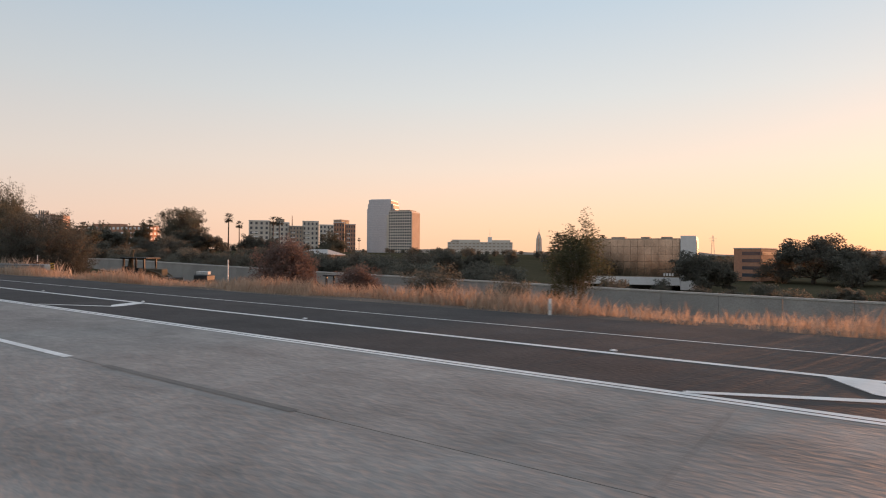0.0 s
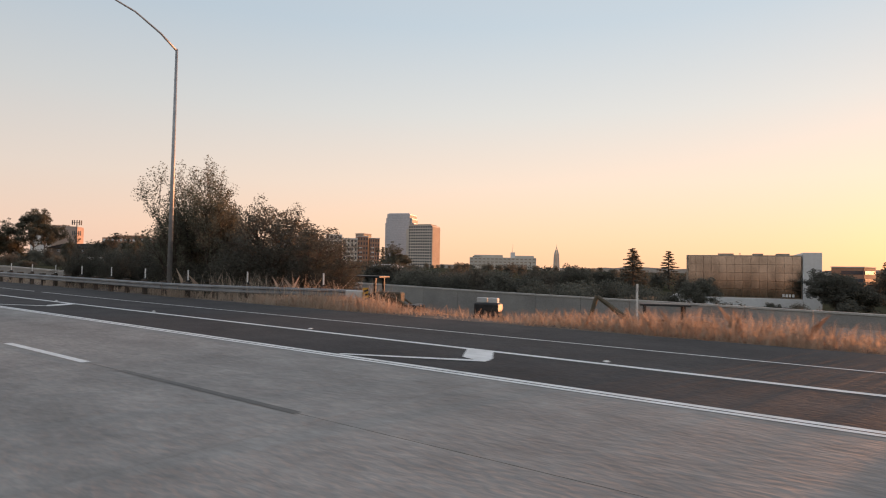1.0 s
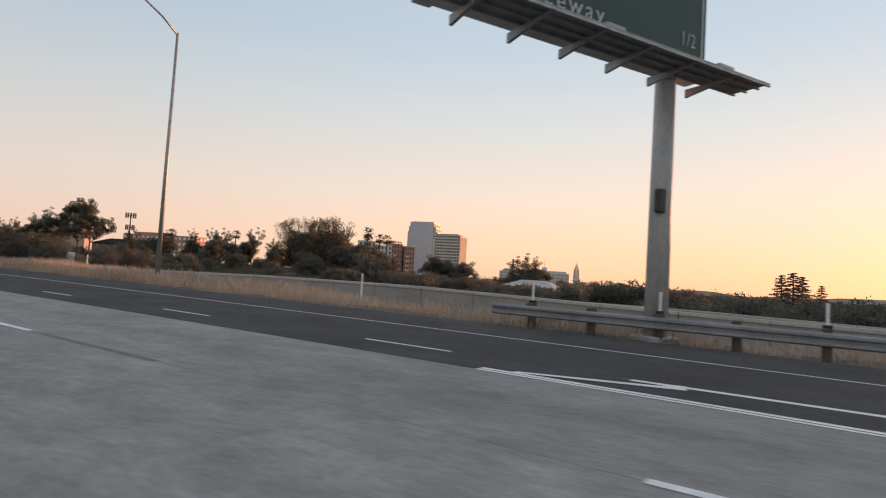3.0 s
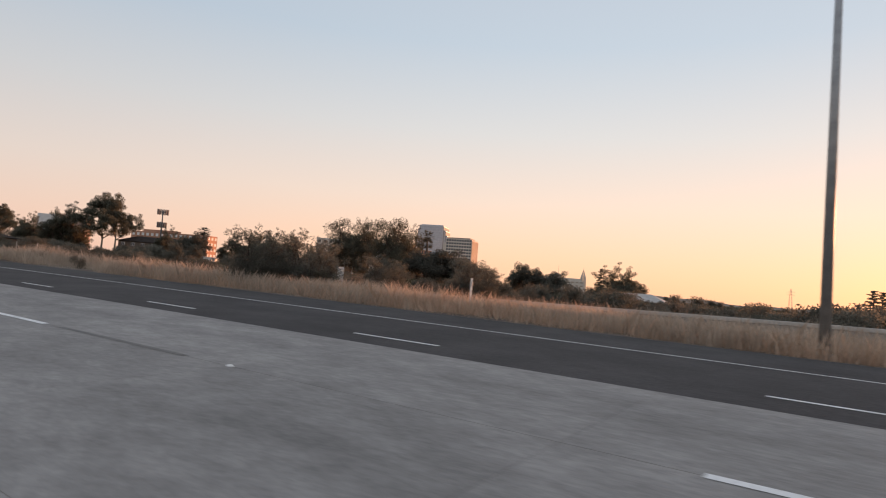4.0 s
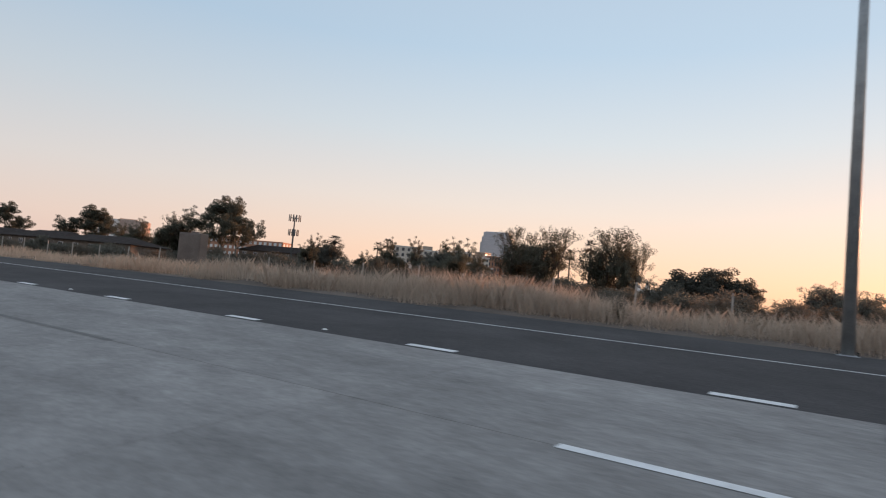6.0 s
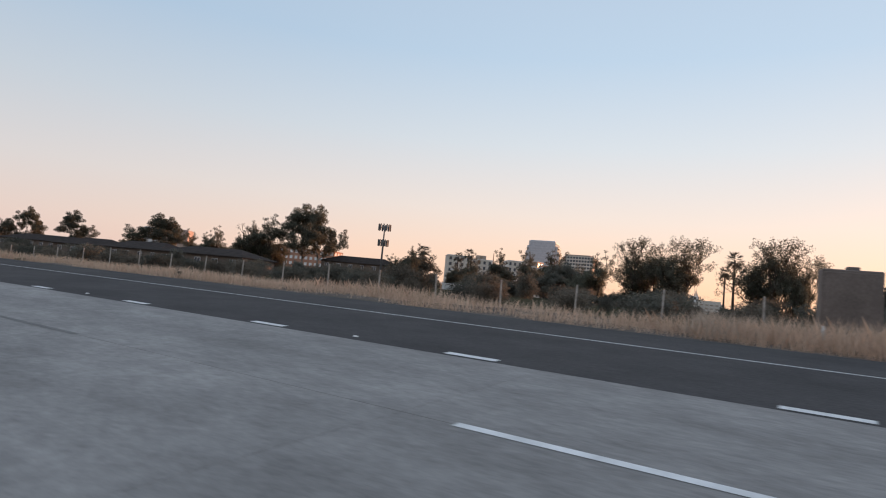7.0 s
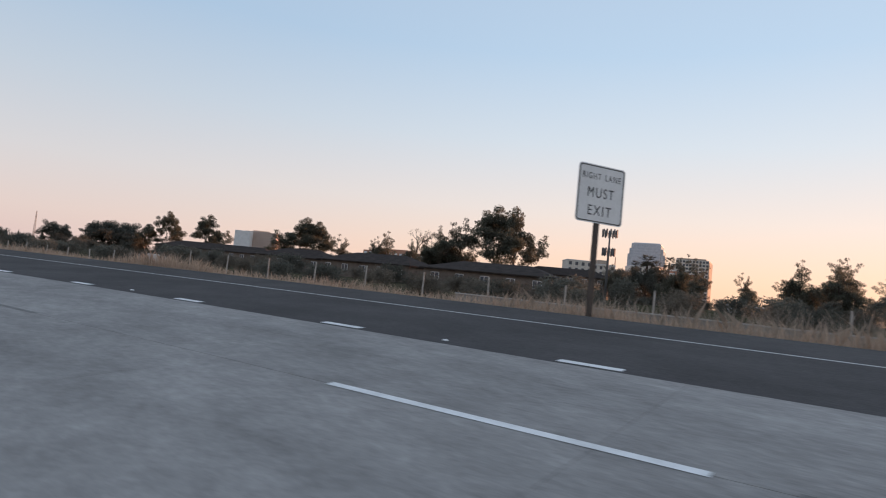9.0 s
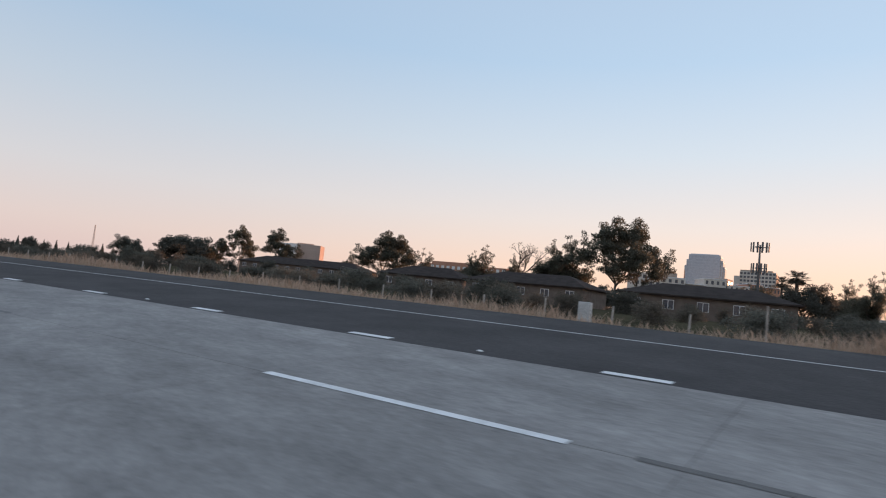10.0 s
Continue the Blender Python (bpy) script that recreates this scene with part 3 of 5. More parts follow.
def fork(bm, rng, p, way, length, r, depth, plan, tips, early=0.7):
    """One limb of a forking tree; its twig ends go into tips."""
    kids, angle, rise, shrink = plan[depth]
    q = p + way * length
    bow = Vector((rng.uniform(-1, 1), rng.uniform(-1, 1), 0)) * length * 0.07
    tube(bm, [p, p.lerp(q, 0.5) + bow, q], [r, r * 0.8, r * 0.6], (8, 5, 4, 3, 3)[depth])
    if depth > 0:
        tips.append(p.lerp(q, 0.55))
    if depth == len(plan) - 1:
        tips.append(q)
        return
    side = way.orthogonal().normalized()
    start = rng.uniform(0, 6.28)
    for i in range(kids):
        spin = Matrix.Rotation(start + i * 6.283 / kids + rng.uniform(-0.45, 0.45), 3, way) @ side
        bend = radians(angle) * rng.uniform(0.55, 1.3)
        w = (way * math.cos(bend) + spin * math.sin(bend) + Vector((0, 0, rise))).normalized()
        fork(bm, rng, p.lerp(q, rng.uniform(early if depth == 0 else 0.6, 1.0)), w, length * shrink * rng.uniform(0.75, 1.2), r * 0.58, depth + 1, plan, tips, early)


def forked_kind(key, label, category, seed, height, spread, plan, trunk, count, size, clump, leaf="leaf", bark="bark", base=0.2, stems=1, flat=0.85, droop=0.0, low=0.1, early=0.3):
    """A tree of forking limbs whose leaves hang in clumps about its twigs."""
    rng = random.Random(seed)
    root = thing(key, Matrix.Translation((0, 0, -500)), label, category)
    bm, tips = bmesh.new(), []
    for i in range(stems):
        a, lean = i * 2.4 + rng.uniform(-0.4, 0.4), 0.0 if stems == 1 else rng.uniform(0.1, 0.5)
        way = Vector((math.cos(a) * lean + rng.uniform(-0.05, 0.05), math.sin(a) * lean, 1)).normalized()
        fork(bm, rng, Vector((math.cos(a) * lean * 0.4, math.sin(a) * lean * 0.4, 0)), way, trunk * height * rng.uniform(0.85, 1.1), base, 0, plan, tips, early)
    reach = float(np.quantile([math.hypot(t.x, t.y) for t in tips], 0.96))
    heights = sorted(t.z for t in tips)
    wide = spread / reach
    known = (-1.0, 0.0, heights[len(heights) // 40], heights[-1])
    wanted = (-1.0, 0.0, low * height + clump * 0.5, height - clump * 0.7)
    for v in bm.verts:
        v.co = Vector((v.co.x * wide, v.co.y * wide, float(np.interp(v.co.z, known, wanted)) - 0.15))
    part("trunk", bm, bark, root, smooth=True)
    centres = [(t.x * wide, t.y * wide, float(np.interp(t.z, known, wanted))) for t in tips]
    v, f = leaves(centres, [clump * rng.uniform(0.45, 1.25) for _ in tips], count, size, seed, flat, droop)
    raw("crown", v, f, leaf, root)
    LIBRARY[key] = (root, float(np.quantile(v[:, 2], 0.995)))


# limbs at each fork: how many, how wide an angle, how much they rise, how much shorter they get
UPRIGHT = ((4, 26, 0.25, 0.8), (4, 30, 0.3, 0.72), (3, 34, 0.25, 0.7), (3, 36, 0.2, 0.7), (2, 38, 0.2, 0.6))
DOME = ((5, 48, 0.12, 0.85), (4, 44, 0.12, 0.75), (4, 44, 0.1, 0.7), (3, 44, 0.1, 0.65))
UMBRELLA = ((4, 38, 0.12, 0.72), (3, 40, 0.1, 0.72), (3, 42, 0.06, 0.66), (2, 46, 0.04, 0.6))
OPEN = ((4, 34, 0.2, 0.75), (4, 38, 0.15, 0.72), (3, 42, 0.12, 0.68), (3, 42, 0.1, 0.6))
forked_kind("roadside_tree", "tall airy olive-green tree with slender upright shoots", "tree", 3, 8.5, 2.9, UPRIGHT, 0.24, 42000, 0.06, 0.34, base=0.1, stems=4, flat=1.2, low=0.03, early=0.1)
forked_kind("broad_tree", "broad dark-leaved tree with an uneven crown", "tree", 7, 7.0, 3.7, DOME, 0.26, 34000, 0.075, 0.48, "leaf_dark", base=0.11, stems=4, low=0.02, early=0.15)
forked_kind("gum_tree", "tall eucalyptus with dark clumped foliage, gaps and a pale trunk", "tree", 11, 18.0, 6.2, UMBRELLA, 0.4, 21000, 0.17, 1.15, "leaf", "pale_bark", 0.36, droop=0.5, low=0.34, early=0.75)
forked_kind("spreading_tree", "dark spreading tree with open feathery branches", "tree", 17, 13.0, 5.4, OPEN, 0.24, 22000, 0.14, 0.75, "leaf", "bark", 0.22, stems=2, low=0.12, early=0.3)
forked_kind("round_tree", "dense dark round-crowned tree", "tree", 23, 9.0, 4.7, DOME, 0.3, 20000, 0.16, 0.85, "leaf_dark", "bark", 0.26, low=0.12, early=0.4)
forked_kind("feathery_tree", "slim feathery backlit tree with thin upright branches", "tree", 29, 11.0, 3.7, UPRIGHT, 0.24, 30000, 0.1, 0.42, "leaf", "bark", 0.13, stems=3, flat=1.3, low=0.05, early=0.1)
forked_kind("green_sapling", "young olive-green tree with several thin stems", "tree", 33, 5.0, 1.35, UPRIGHT, 0.3, 16000, 0.05, 0.26, "leaf_green", "pale_bark", 0.06, stems=3, flat=1.2, low=0.16, early=0.2)
forked_kind("red_bush", "dense reddish-brown roadside bush", "shrub", 35, 3.6, 1.75, DOME, 0.22, 15000, 0.055, 0.3, "leaf_red", "bark", 0.05, stems=5, low=0.01, early=0.1)
tree_kind("shrub", "dense dusty roadside shrub", "shrub", 31, 3.2, 1.7, 7000, 0.07, "leaf_dark", "bark", 0.06, 0.05, 0.4, 0.9, 12, 0, 0, 1)
tree_kind("brush", "dark tangled scrub bush", "shrub", 37, 4.0, 3.2, 4200, 0.15, "leaf_dark", "bark", 0.06, 0.02, 0.32, 0.8, 14, 0, 0, 3)
tree_kind("thicket", "ragged dark brown bush in a dense row", "shrub", 43, 4.4, 3.0, 4200, 0.14, "leaf_dry", "bark", 0.06, 0.02, 0.28, 1.0, 16, 0, 0, 3)
tree_kind("far_tree", "distant dark full-crowned tree", "tree", 47, 10.0, 4.6, 3000, 0.34, "leaf_dark", "bark", 0.25, 0.05, 0.36, 0.95, 16, 0, 0, 3)
tree_kind("weed_clump", "dark dry weed clump on the verge", "shrub", 41, 1.1, 0.5, 900, 0.05, "leaf_dry", "bark", 0.015, 0.02, 0.4, 1.1, 8, 0, 0, 1)
tree_kind("ground_plant", "low green leafy plant on the verge", "plant", 53, 0.55, 0.7, 900, 0.06, "leaf_green", "bark", 0.012, 0.02, 0.4, 0.7, 9, 0, 0, 1)


def conifer_kind():
    rng = random.Random(5)
    root = thing("pine", Matrix.Translation((0, 0, -500)), "tall dark pine with layered branches and gaps", "tree")
    bm = bmesh.new()
    tube(bm, [(0, 0, -0.4), (0.1, 0, 9), (0, 0, 17.5)], [0.35, 0.22, 0.04], 8)
    centres, radii = [], []
    for i in range(46):
        f = (i + 1) / 46
        z = 4.0 + 13.2 * f
        out = 3.4 * (1 - f) ** 0.75 * rng.uniform(0.65, 1.1) + 0.3
        a = i * 2.399
        tip = Vector((math.cos(a) * out, math.sin(a) * out, z + rng.uniform(-0.3, 0.3)))
        tube(bm, [(0, 0, z + 0.2), tip], [0.07, 0.02], 4)
        for k in (0.45, 0.75, 1.0):
            centres.append(Vector((0, 0, z)).lerp(tip, k))
            radii.append(0.62 * (0.6 + 0.5 * (1 - f)))
    part("trunk", bm, "bark", root)
    v, f = leaves(centres, radii, 6500, 0.2, 5, 0.55)
    raw("crown", v, f, "leaf_dark", root)
    LIBRARY["pine"] = (root, 17.8)


def palm_kind():
    rng = random.Random(9)
    root = thing("fan_palm", Matrix.Translation((0, 0, -500)), "slender fan palm with a ragged dark crown", "palm tree")
    bm = bmesh.new()
    tube(bm, [(0, 0, -0.4), (0.1, 0, 5), (0.15, 0, 10.6)], [0.3, 0.2, 0.17], 8)
    part("trunk", bm, "bark", root, smooth=True)
    verts, faces = [], []
    for i in range(80):
        a, up = rng.uniform(0, 6.283), rng.uniform(-0.9, 1.2)
        way = Vector((math.cos(a) * math.cos(up), math.sin(a) * math.cos(up), math.sin(up)))
        hub = Vector((0.15, 0, 10.7)) + way * rng.uniform(0.8, 1.3)
        side = way.cross(Vector((0, 0, 1))).normalized()
        for j in range(9):
            t = (j - 4) * 0.26
            tip = hub + (way * math.cos(t) + side * math.sin(t)) * rng.uniform(0.75, 1.1) + Vector((0, 0, -0.12))
            w = side * 0.085 + way * 0.03
            n = len(verts)
            verts += [hub - w, hub + w, tip]
            faces.append((n, n + 1, n + 2))
        n = len(verts)
        verts += [Vector((0.15, 0, 10.6)) - side * 0.02, Vector((0.15, 0, 10.6)) + side * 0.02, hub]
        faces.append((n, n + 1, n + 2))
    raw("crown", verts, faces, "leaf_dark", root)
    LIBRARY["fan_palm"] = (root, 12.3)


def bare_kind():
    rng = random.Random(13)
    root = thing("bare_tree", Matrix.Translation((0, 0, -500)), "nearly leafless tree with fine bare branches", "tree")
    bm = bmesh.new()
    twigs = []

    def fork(p, way, length, r, depth):
        q = p + way * length
        tube(bm, [p, p.lerp(q, 0.5) + Vector((rng.uniform(-1, 1), rng.uniform(-1, 1), 0)) * length * 0.06, q], [r, r * 0.8, r * 0.55], 5 if depth < 2 else 3)
        if depth == 4:
            twigs.append(q)
            return
        for _ in range(3 if depth < 3 else 2):
            w = (way + Vector((rng.gauss(0, 0.5), rng.gauss(0, 0.5), rng.gauss(0.1, 0.25)))).normalized()
            fork(q, w, length * rng.uniform(0.6, 0.85), r * 0.6, depth + 1)

    fork(Vector((0, 0, -0.3)), Vector((0, 0, 1)), 3.6, 0.3, 0)
    part("trunk", bm, "bark", root)
    v, f = leaves(twigs, [0.4] * len(twigs), 500, 0.1, 13)
    raw("crown", v, f, "leaf_dry", root)
    LIBRARY["bare_tree"] = (root, 11.5)


def poplar_kind():
    root = thing("poplar", Matrix.Translation((0, 0, -500)), "narrow dark pointed cypress in a row", "tree")
    bm = bmesh.new()
    tube(bm, [(0, 0, -0.4), (0, 0, 9.5)], [0.2, 0.03], 6)
    part("trunk", bm, "bark", root)
    zs = np.linspace(0.8, 9.4, 16)
    v, f = leaves([(0, 0, z) for z in zs], [max(0.3, 1.5 * (1 - (z / 10) ** 1.6)) for z in zs], 1800, 0.3, 19, 1.2)
    raw("crown", v, f, "leaf_dark", root)
    LIBRARY["poplar"] = (root, 10.0)


conifer_kind(), palm_kind(), bare_kind(), poplar_kind()
random.seed(4)

# the trees that stand out, by place and crown height
NEAR = ((191.9, 17.5, 2.6, "broad_tree", 0.75), (194.7, 18.6, 2.5, "broad_tree", 0.8), (132.7, 22.9, 2.5, "broad_tree", 0.9),
        (123.7, 18.2, 3.3, "broad_tree", 0.9), (124.4, 20.6, 3.3, "broad_tree", 1.1), (200.3, 20.4, 7.1, "roadside_tree", 0.9),
        (206.4, 21.6, 4.75, "broad_tree", 0.98), (252.6, 20.3, 2.75, "green_sapling", 1.0), (236.6, 20.9, 2.25, "red_bush", 1.0), (240.0, 22.6, 0.9, "red_bush", 1.3))
MIDDLE = ((55.4, 124.4, 10.2, "round_tree", 1.6), (60.6, 130.5, 8.2, "round_tree", 1.4), (93.7, 161.0, 10.0, "spreading_tree", 1.3), (88.0, 165.0, 9.3, "spreading_tree", 1.4), (75.4, 139.5, 8.0, "round_tree", 1.05), (81.2, 140.7, 6.8, "round_tree", 1.2), (86.5, 163.0, 9.6, "pine", 0.9),
        (-7.3, 158.5, 21.3, "feathery_tree", 1.3), (29.0, 141.0, 19.4, "feathery_tree", 1.25), (3.7, 154.8, 21.4, "feathery_tree", 1.2),
        (35.0, 139.0, 16.2, "feathery_tree", 0.9), (155.0, 230.1, 11.4, "pine", 1.7), (81.6, 104.4, 6.8, "broad_tree", 1.4),
        (51.5, 112.0, 6.8, "broad_tree", 1.4), (-1.0, 118.8, 13.4, "spreading_tree", 1.1), (-37.5, 132.7, 14.5, "spreading_tree", 0.9),
        (-58.0, 118.2, 13.8, "spreading_tree", 0.9), (-31.0, 137.0, 15.2, "spreading_tree", 0.9), (-17.9, 131.4, 11.4, "round_tree", 1.4),
        (-26.2, 161.8, 13.6, "spreading_tree", 1.2), (-36.9, 158.7, 17.7, "spreading_tree", 1.1), (-45.1, 188.5, 15.0, "spreading_tree", 1.2),
        (-56.9, 185.2, 13.6, "spreading_tree", 1.1), (-77.9, 169.5, 16.2, "spreading_tree", 1.0), (-74.6, 200.3, 16.0, "spreading_tree", 0.8))
SKYLINE = ((-348.4, 46.6, 15.0, "round_tree", 1.1), (-313.4, 61.6, 17.4, "round_tree", 1.5), (-315.9, 67.4, 17.6, "round_tree", 1.4),
        (-308.6, 76.6, 17.9, "gum_tree", 1.2), (-305.4, 85.5, 25.2, "gum_tree", 1.05), (-316.8, 110.8, 27.6, "gum_tree", 1.25),
        (-247.2, 113.0, 16.3, "spreading_tree", 0.9), (-231.5, 118.8, 26.0, "gum_tree", 1.55), (-227.8, 124.2, 25.1, "gum_tree", 1.1),
        (-212.9, 127.3, 18.6, "spreading_tree", 1.0), (-171.5, 113.6, 16.6, "spreading_tree", 0.9), (-168.1, 117.3, 18.5, "spreading_tree", 1.0),
        (-157.9, 121.8, 26.0, "bare_tree", 1.1), (-134.6, 114.0, 20.7, "spreading_tree", 1.1), (-130.3, 117.4, 22.2, "spreading_tree", 1.1),
        (-123.1, 126.4, 29.0, "gum_tree", 1.2), (-118.2, 129.6, 28.7, "gum_tree", 1.0))
PALMS = ((18.2, 153.4, 18.6, "fan_palm", 1.0), (-34.0, 235.1, 23.8, "fan_palm", 1.0), (-29.5, 236.5, 23.3, "fan_palm", 1.0), (-83.4, 148.8, 17.6, "fan_palm", 1.5), (-86.0, 147.0, 15.6, "fan_palm", 1.0), (7.9, 181.7, 17.2, "fan_palm", 1.0), (23.6, 164.6, 19.6, "fan_palm", 1.0), (-64.3, 325.5, 17.0, "fan_palm", 1.0),
        (-56.0, 333.2, 13.8, "fan_palm", 1.0), (-103.8, 192.4, 19.7, "fan_palm", 1.0), (-99.4, 194.0, 21.5, "fan_palm", 1.0))
PINES = ((149.7, 248.0, 11.2, "pine", 1.5), (152.9, 286.2, 12.2, "pine", 1.6), (157.9, 315.1, 9.5, "pine", 1.5))
ROUNDS = ((244.0, 250.3, 8.9, "round_tree", 1.5), (258.0, 250.9, 4.6, "round_tree", 1.5), (197.1, 149.4, 0.3, "round_tree", 1.1),
        (225.0, 168.0, 2.3, "round_tree", 1.5))
EXTRA = ((-78.0, 140.0, 13.4, "round_tree", 1.2), (-89.0, 141.0, 12.6, "spreading_tree", 1.2), (-68.0, 150.0, 11.8, "spreading_tree", 1.1), (-96.0, 152.0, 13.2, "round_tree", 1.1))
for group in (EXTRA, NEAR, MIDDLE, SKYLINE, PALMS, PINES, ROUNDS):
    for x, y, top, key, wide in group:
        plant(key, x, y, top=top, wide=wide)
for x, y, top, key, wide in ((203.2, 22.5, 4.3, "broad_tree", 1.2), (205.5, 19.6, 2.6, "shrub", 1.5), (201.5, 20.0, 2.2, "shrub", 1.5), (209.6, 21.0, 3.0, "broad_tree", 0.95), (195.0, 26.0, 3.2, "broad_tree", 1.0), (198, 19.5, 2.0, "shrub", 1.0),
                             (243.8, 24.0, 1.2, "shrub", 1.3), (247.5, 25.0, 0.7, "shrub", 1.2), (130.8, 25.0, 2.2, "broad_tree", 1.0), (126.5, 24.0, 2.6, "broad_tree", 1.0)):
    plant(key, x, y, top=top, wide=wide)
for i in range(16):
    plant("poplar", -600 - i * 3.0, 20 + i * 9.0, tall=random.uniform(11, 17))


def belt(count, u0, u1, v0, v1, crest, keys, wide, jag=1.0):
    """A dense belt of bushes or trees whose crests follow heights given by station."""
    us, tops = zip(*crest)
    for i in range(count):
        u = u0 + (u1 - u0) * (i + random.random()) / count
        p = at(u, random.uniform(v0, v1))
        top = float(np.interp(-u, [-a for a in us], tops)) + jag * (random.uniform(-1.2, 0.25) + 0.5 * noise.noise((u * 0.07, v0, 0)))
        plant(random.choice(keys), p.x, p.y, top=max(top, ground_at(p.x, p.y) + 1.5), wide=wide * random.uniform(0.8, 1.15))


for x, y, top, key, wide, turn in ((198.2, 20.9, 4.5, "roadside_tree", 0.8, 70), (192.3, 18.9, 2.5, "broad_tree", 0.95, 40), (192.6, 22.3, 2.45, "broad_tree", 1.2, 130), (193.4, 22.2, 2.7, "broad_tree", 1.25, 220),
                                   (194.5, 22.4, 2.35, "broad_tree", 1.1, 300), (193.6, 20.4, 1.5, "shrub", 1.5, 80), (-157.4, 121.0, 17.4, "spreading_tree", 0.8, 150)):
    plant(key, x, y, top=top, wide=wide, turn=turn)

BUSHES = ("brush", "thicket")
belt(85, 128, -150, 25, 31, ((128, 1.2), (105, 1.3), (97, 2.2), (70, 2.1), (60, 1.7), (50, 2.2), (37, 2.4), (15, 1.9), (5, 2.0), (-9, 2.3), (-27, 2.0), (-54, 2.2), (-150, 2.0)), BUSHES, 1.15, 0.8)
belt(70, 125, -230, 36, 50, ((120, 1.6), (106, 2.1), (99, 1.8), (90, 3.2), (65, 3.6), (60, 2.4), (47, 3.2), (30, 3.4), (9, 2.7), (-14, 3.4), (-29, 3.0), (-47, 3.4), (-230, 3.0)), BUSHES, 1.25, 0.8)
belt(190, 330, -260, 53, 78, ((300, -2.5), (232, -1.4), (216, -0.8), (208, -0.2), (175, 0.1), (164, 1.5), (150, 2.7), (137, 3.2), (122, 2.0), (113, 2.4), (100, 2.8), (90, 2.0), (82, 4.2), (63, 4.4), (59, 3.0), (52, 4.2), (20, 4.6), (9, 4.4), (6, 3.4), (-9, 4.0), (-61, 4.4), (-260, 4.0)), ("brush", "thicket", "far_tree"), 1.1, 1.9)
belt(80, 206, 92, 82, 97, ((206, -2.0), (196, -0.6), (188, 1.8), (170, 2.3), (152, 2.4), (140, 2.8), (125, 2.9), (110, 2.6), (92, 2.6)), ("thicket", "brush", "far_tree"), 1.15, 2.6)
belt(190, 330, -260, 100, 122, ((300, -3.5), (222, -3.0), (207, -2.4), (198, -1.0), (190, 1.6), (183, 2.4), (156, 2.8), (143, 2.2), (125, 3.4), (120, 2.4), (103, 3.1), (89, 3.5), (73, 2.5), (60, 4.2), (52, 5.8), (33, 6.5), (20, 7.0), (5, 5.2), (-1, 4.9), (-23, 5.6), (-65, 6.6), (-95, 5.7), (-260, 6.0)), ("thicket", "brush", "far_tree", "round_tree"), 1.1, 2.4)
belt(150, 330, -260, 230, 390, ((300, 1.0), (228, 1.0), (161, 2.4), (133, 3.4), (113, 4.6), (84, 6.0), (56, 6.2), (22, 4.8), (0, 8.5), (-60, 11.0), (-260, 11.0)), ("far_tree",), 1.3, 1.3)
belt(110, 330, -260, 520, 760, ((300, 2.0), (200, 1.8), (100, 4.0), (50, 7.5), (0, 8.5), (-260, 12.0)), ("far_tree",), 1.6, 2.0)
for u, v, tall in ((105.3, 17.4, 0.9), (108.4, 17.9, 1.0), (104.2, 18.6, 1.1), (110.9, 17.0, 0.8), (112.4, 18.5, 1.0), (101.8, 17.8, 0.9), (84.5, 17.0, 0.8), (93.0, 17.6, 0.7), (36.5, 16.6, 0.5), (16.8, 18.4, 0.8)):
    p = at(u, v)
    plant("weed_clump", p.x, p.y, tall=tall)
for i in range(44):
    p = at(21.5 - 13.0 * (i + random.random()) / 44, random.uniform(15.4, 18.2))
    plant("ground_plant", p.x, p.y, tall=random.uniform(0.25, 0.5), wide=1.3)
for i in range(14):
    p = at(24.0 - random.random() * 22, random.uniform(15.6, 17.6))
    plant("ground_plant", p.x, p.y, tall=random.uniform(0.2, 0.4), wide=1.2)


# ---- dry grass ----
def grass(name, label, u0, u1, v0, v1, count, tall, seed, mat):
    rng = np.random.default_rng(seed)
    u = rng.uniform(min(u0, u1), max(u0, u1), count)
    edge = np.array([noise.noise((a * 0.35, seed, 0)) + 0.6 * noise.noise((a * 1.3, seed, 4)) for a in u])
    v = v0 + 0.9 * edge + (v1 - v0) * np.where(rng.random(count) < 0.75, rng.beta(1.6, 3.2, count), rng.random(count))
    v = np.maximum(v, 15.0)
    clump = np.array([noise.noise((a * 0.12, b * 0.5, seed)) for a, b in zip(u, v)])
    keep = rng.random(count) < np.clip(0.5 + clump * 1.6, 0.04, 1)
    u, v, clump = u[keep], v[keep], clump[keep]
    turn, rx, ry, _ = road(u)
    z = ground_z(u, v)
    p = np.stack([rx - np.sin(turn) * v, ry + np.cos(turn) * v, z - 0.03], -1)
    n = len(u)
    h = tall * (0.3 + 1.25 * rng.random(n) ** 1.6) * (0.7 + 0.9 * np.clip(clump, -0.5, 1))
    lean = rng.normal(0, 0.3, (n, 2)) * h[:, None]
    a = rng.uniform(0, 6.283, n)
    w = (0.004 + 0.008 * rng.random(n))
    side = np.stack([np.cos(a) * w, np.sin(a) * w, 0 * a], -1)
    mid = p + np.stack([lean[:, 0] * 0.3, lean[:, 1] * 0.3, h * 0.6], -1)
    tip = p + np.stack([lean[:, 0], lean[:, 1], h], -1)
    vert = np.stack([p - side, p + side, mid + side * 0.9, tip, mid - side * 0.9], 1).reshape(-1, 3)
    return tagged(raw(name, vert, np.arange(n * 5).reshape(-1, 5), mat), label, "grass", kind="stuff")


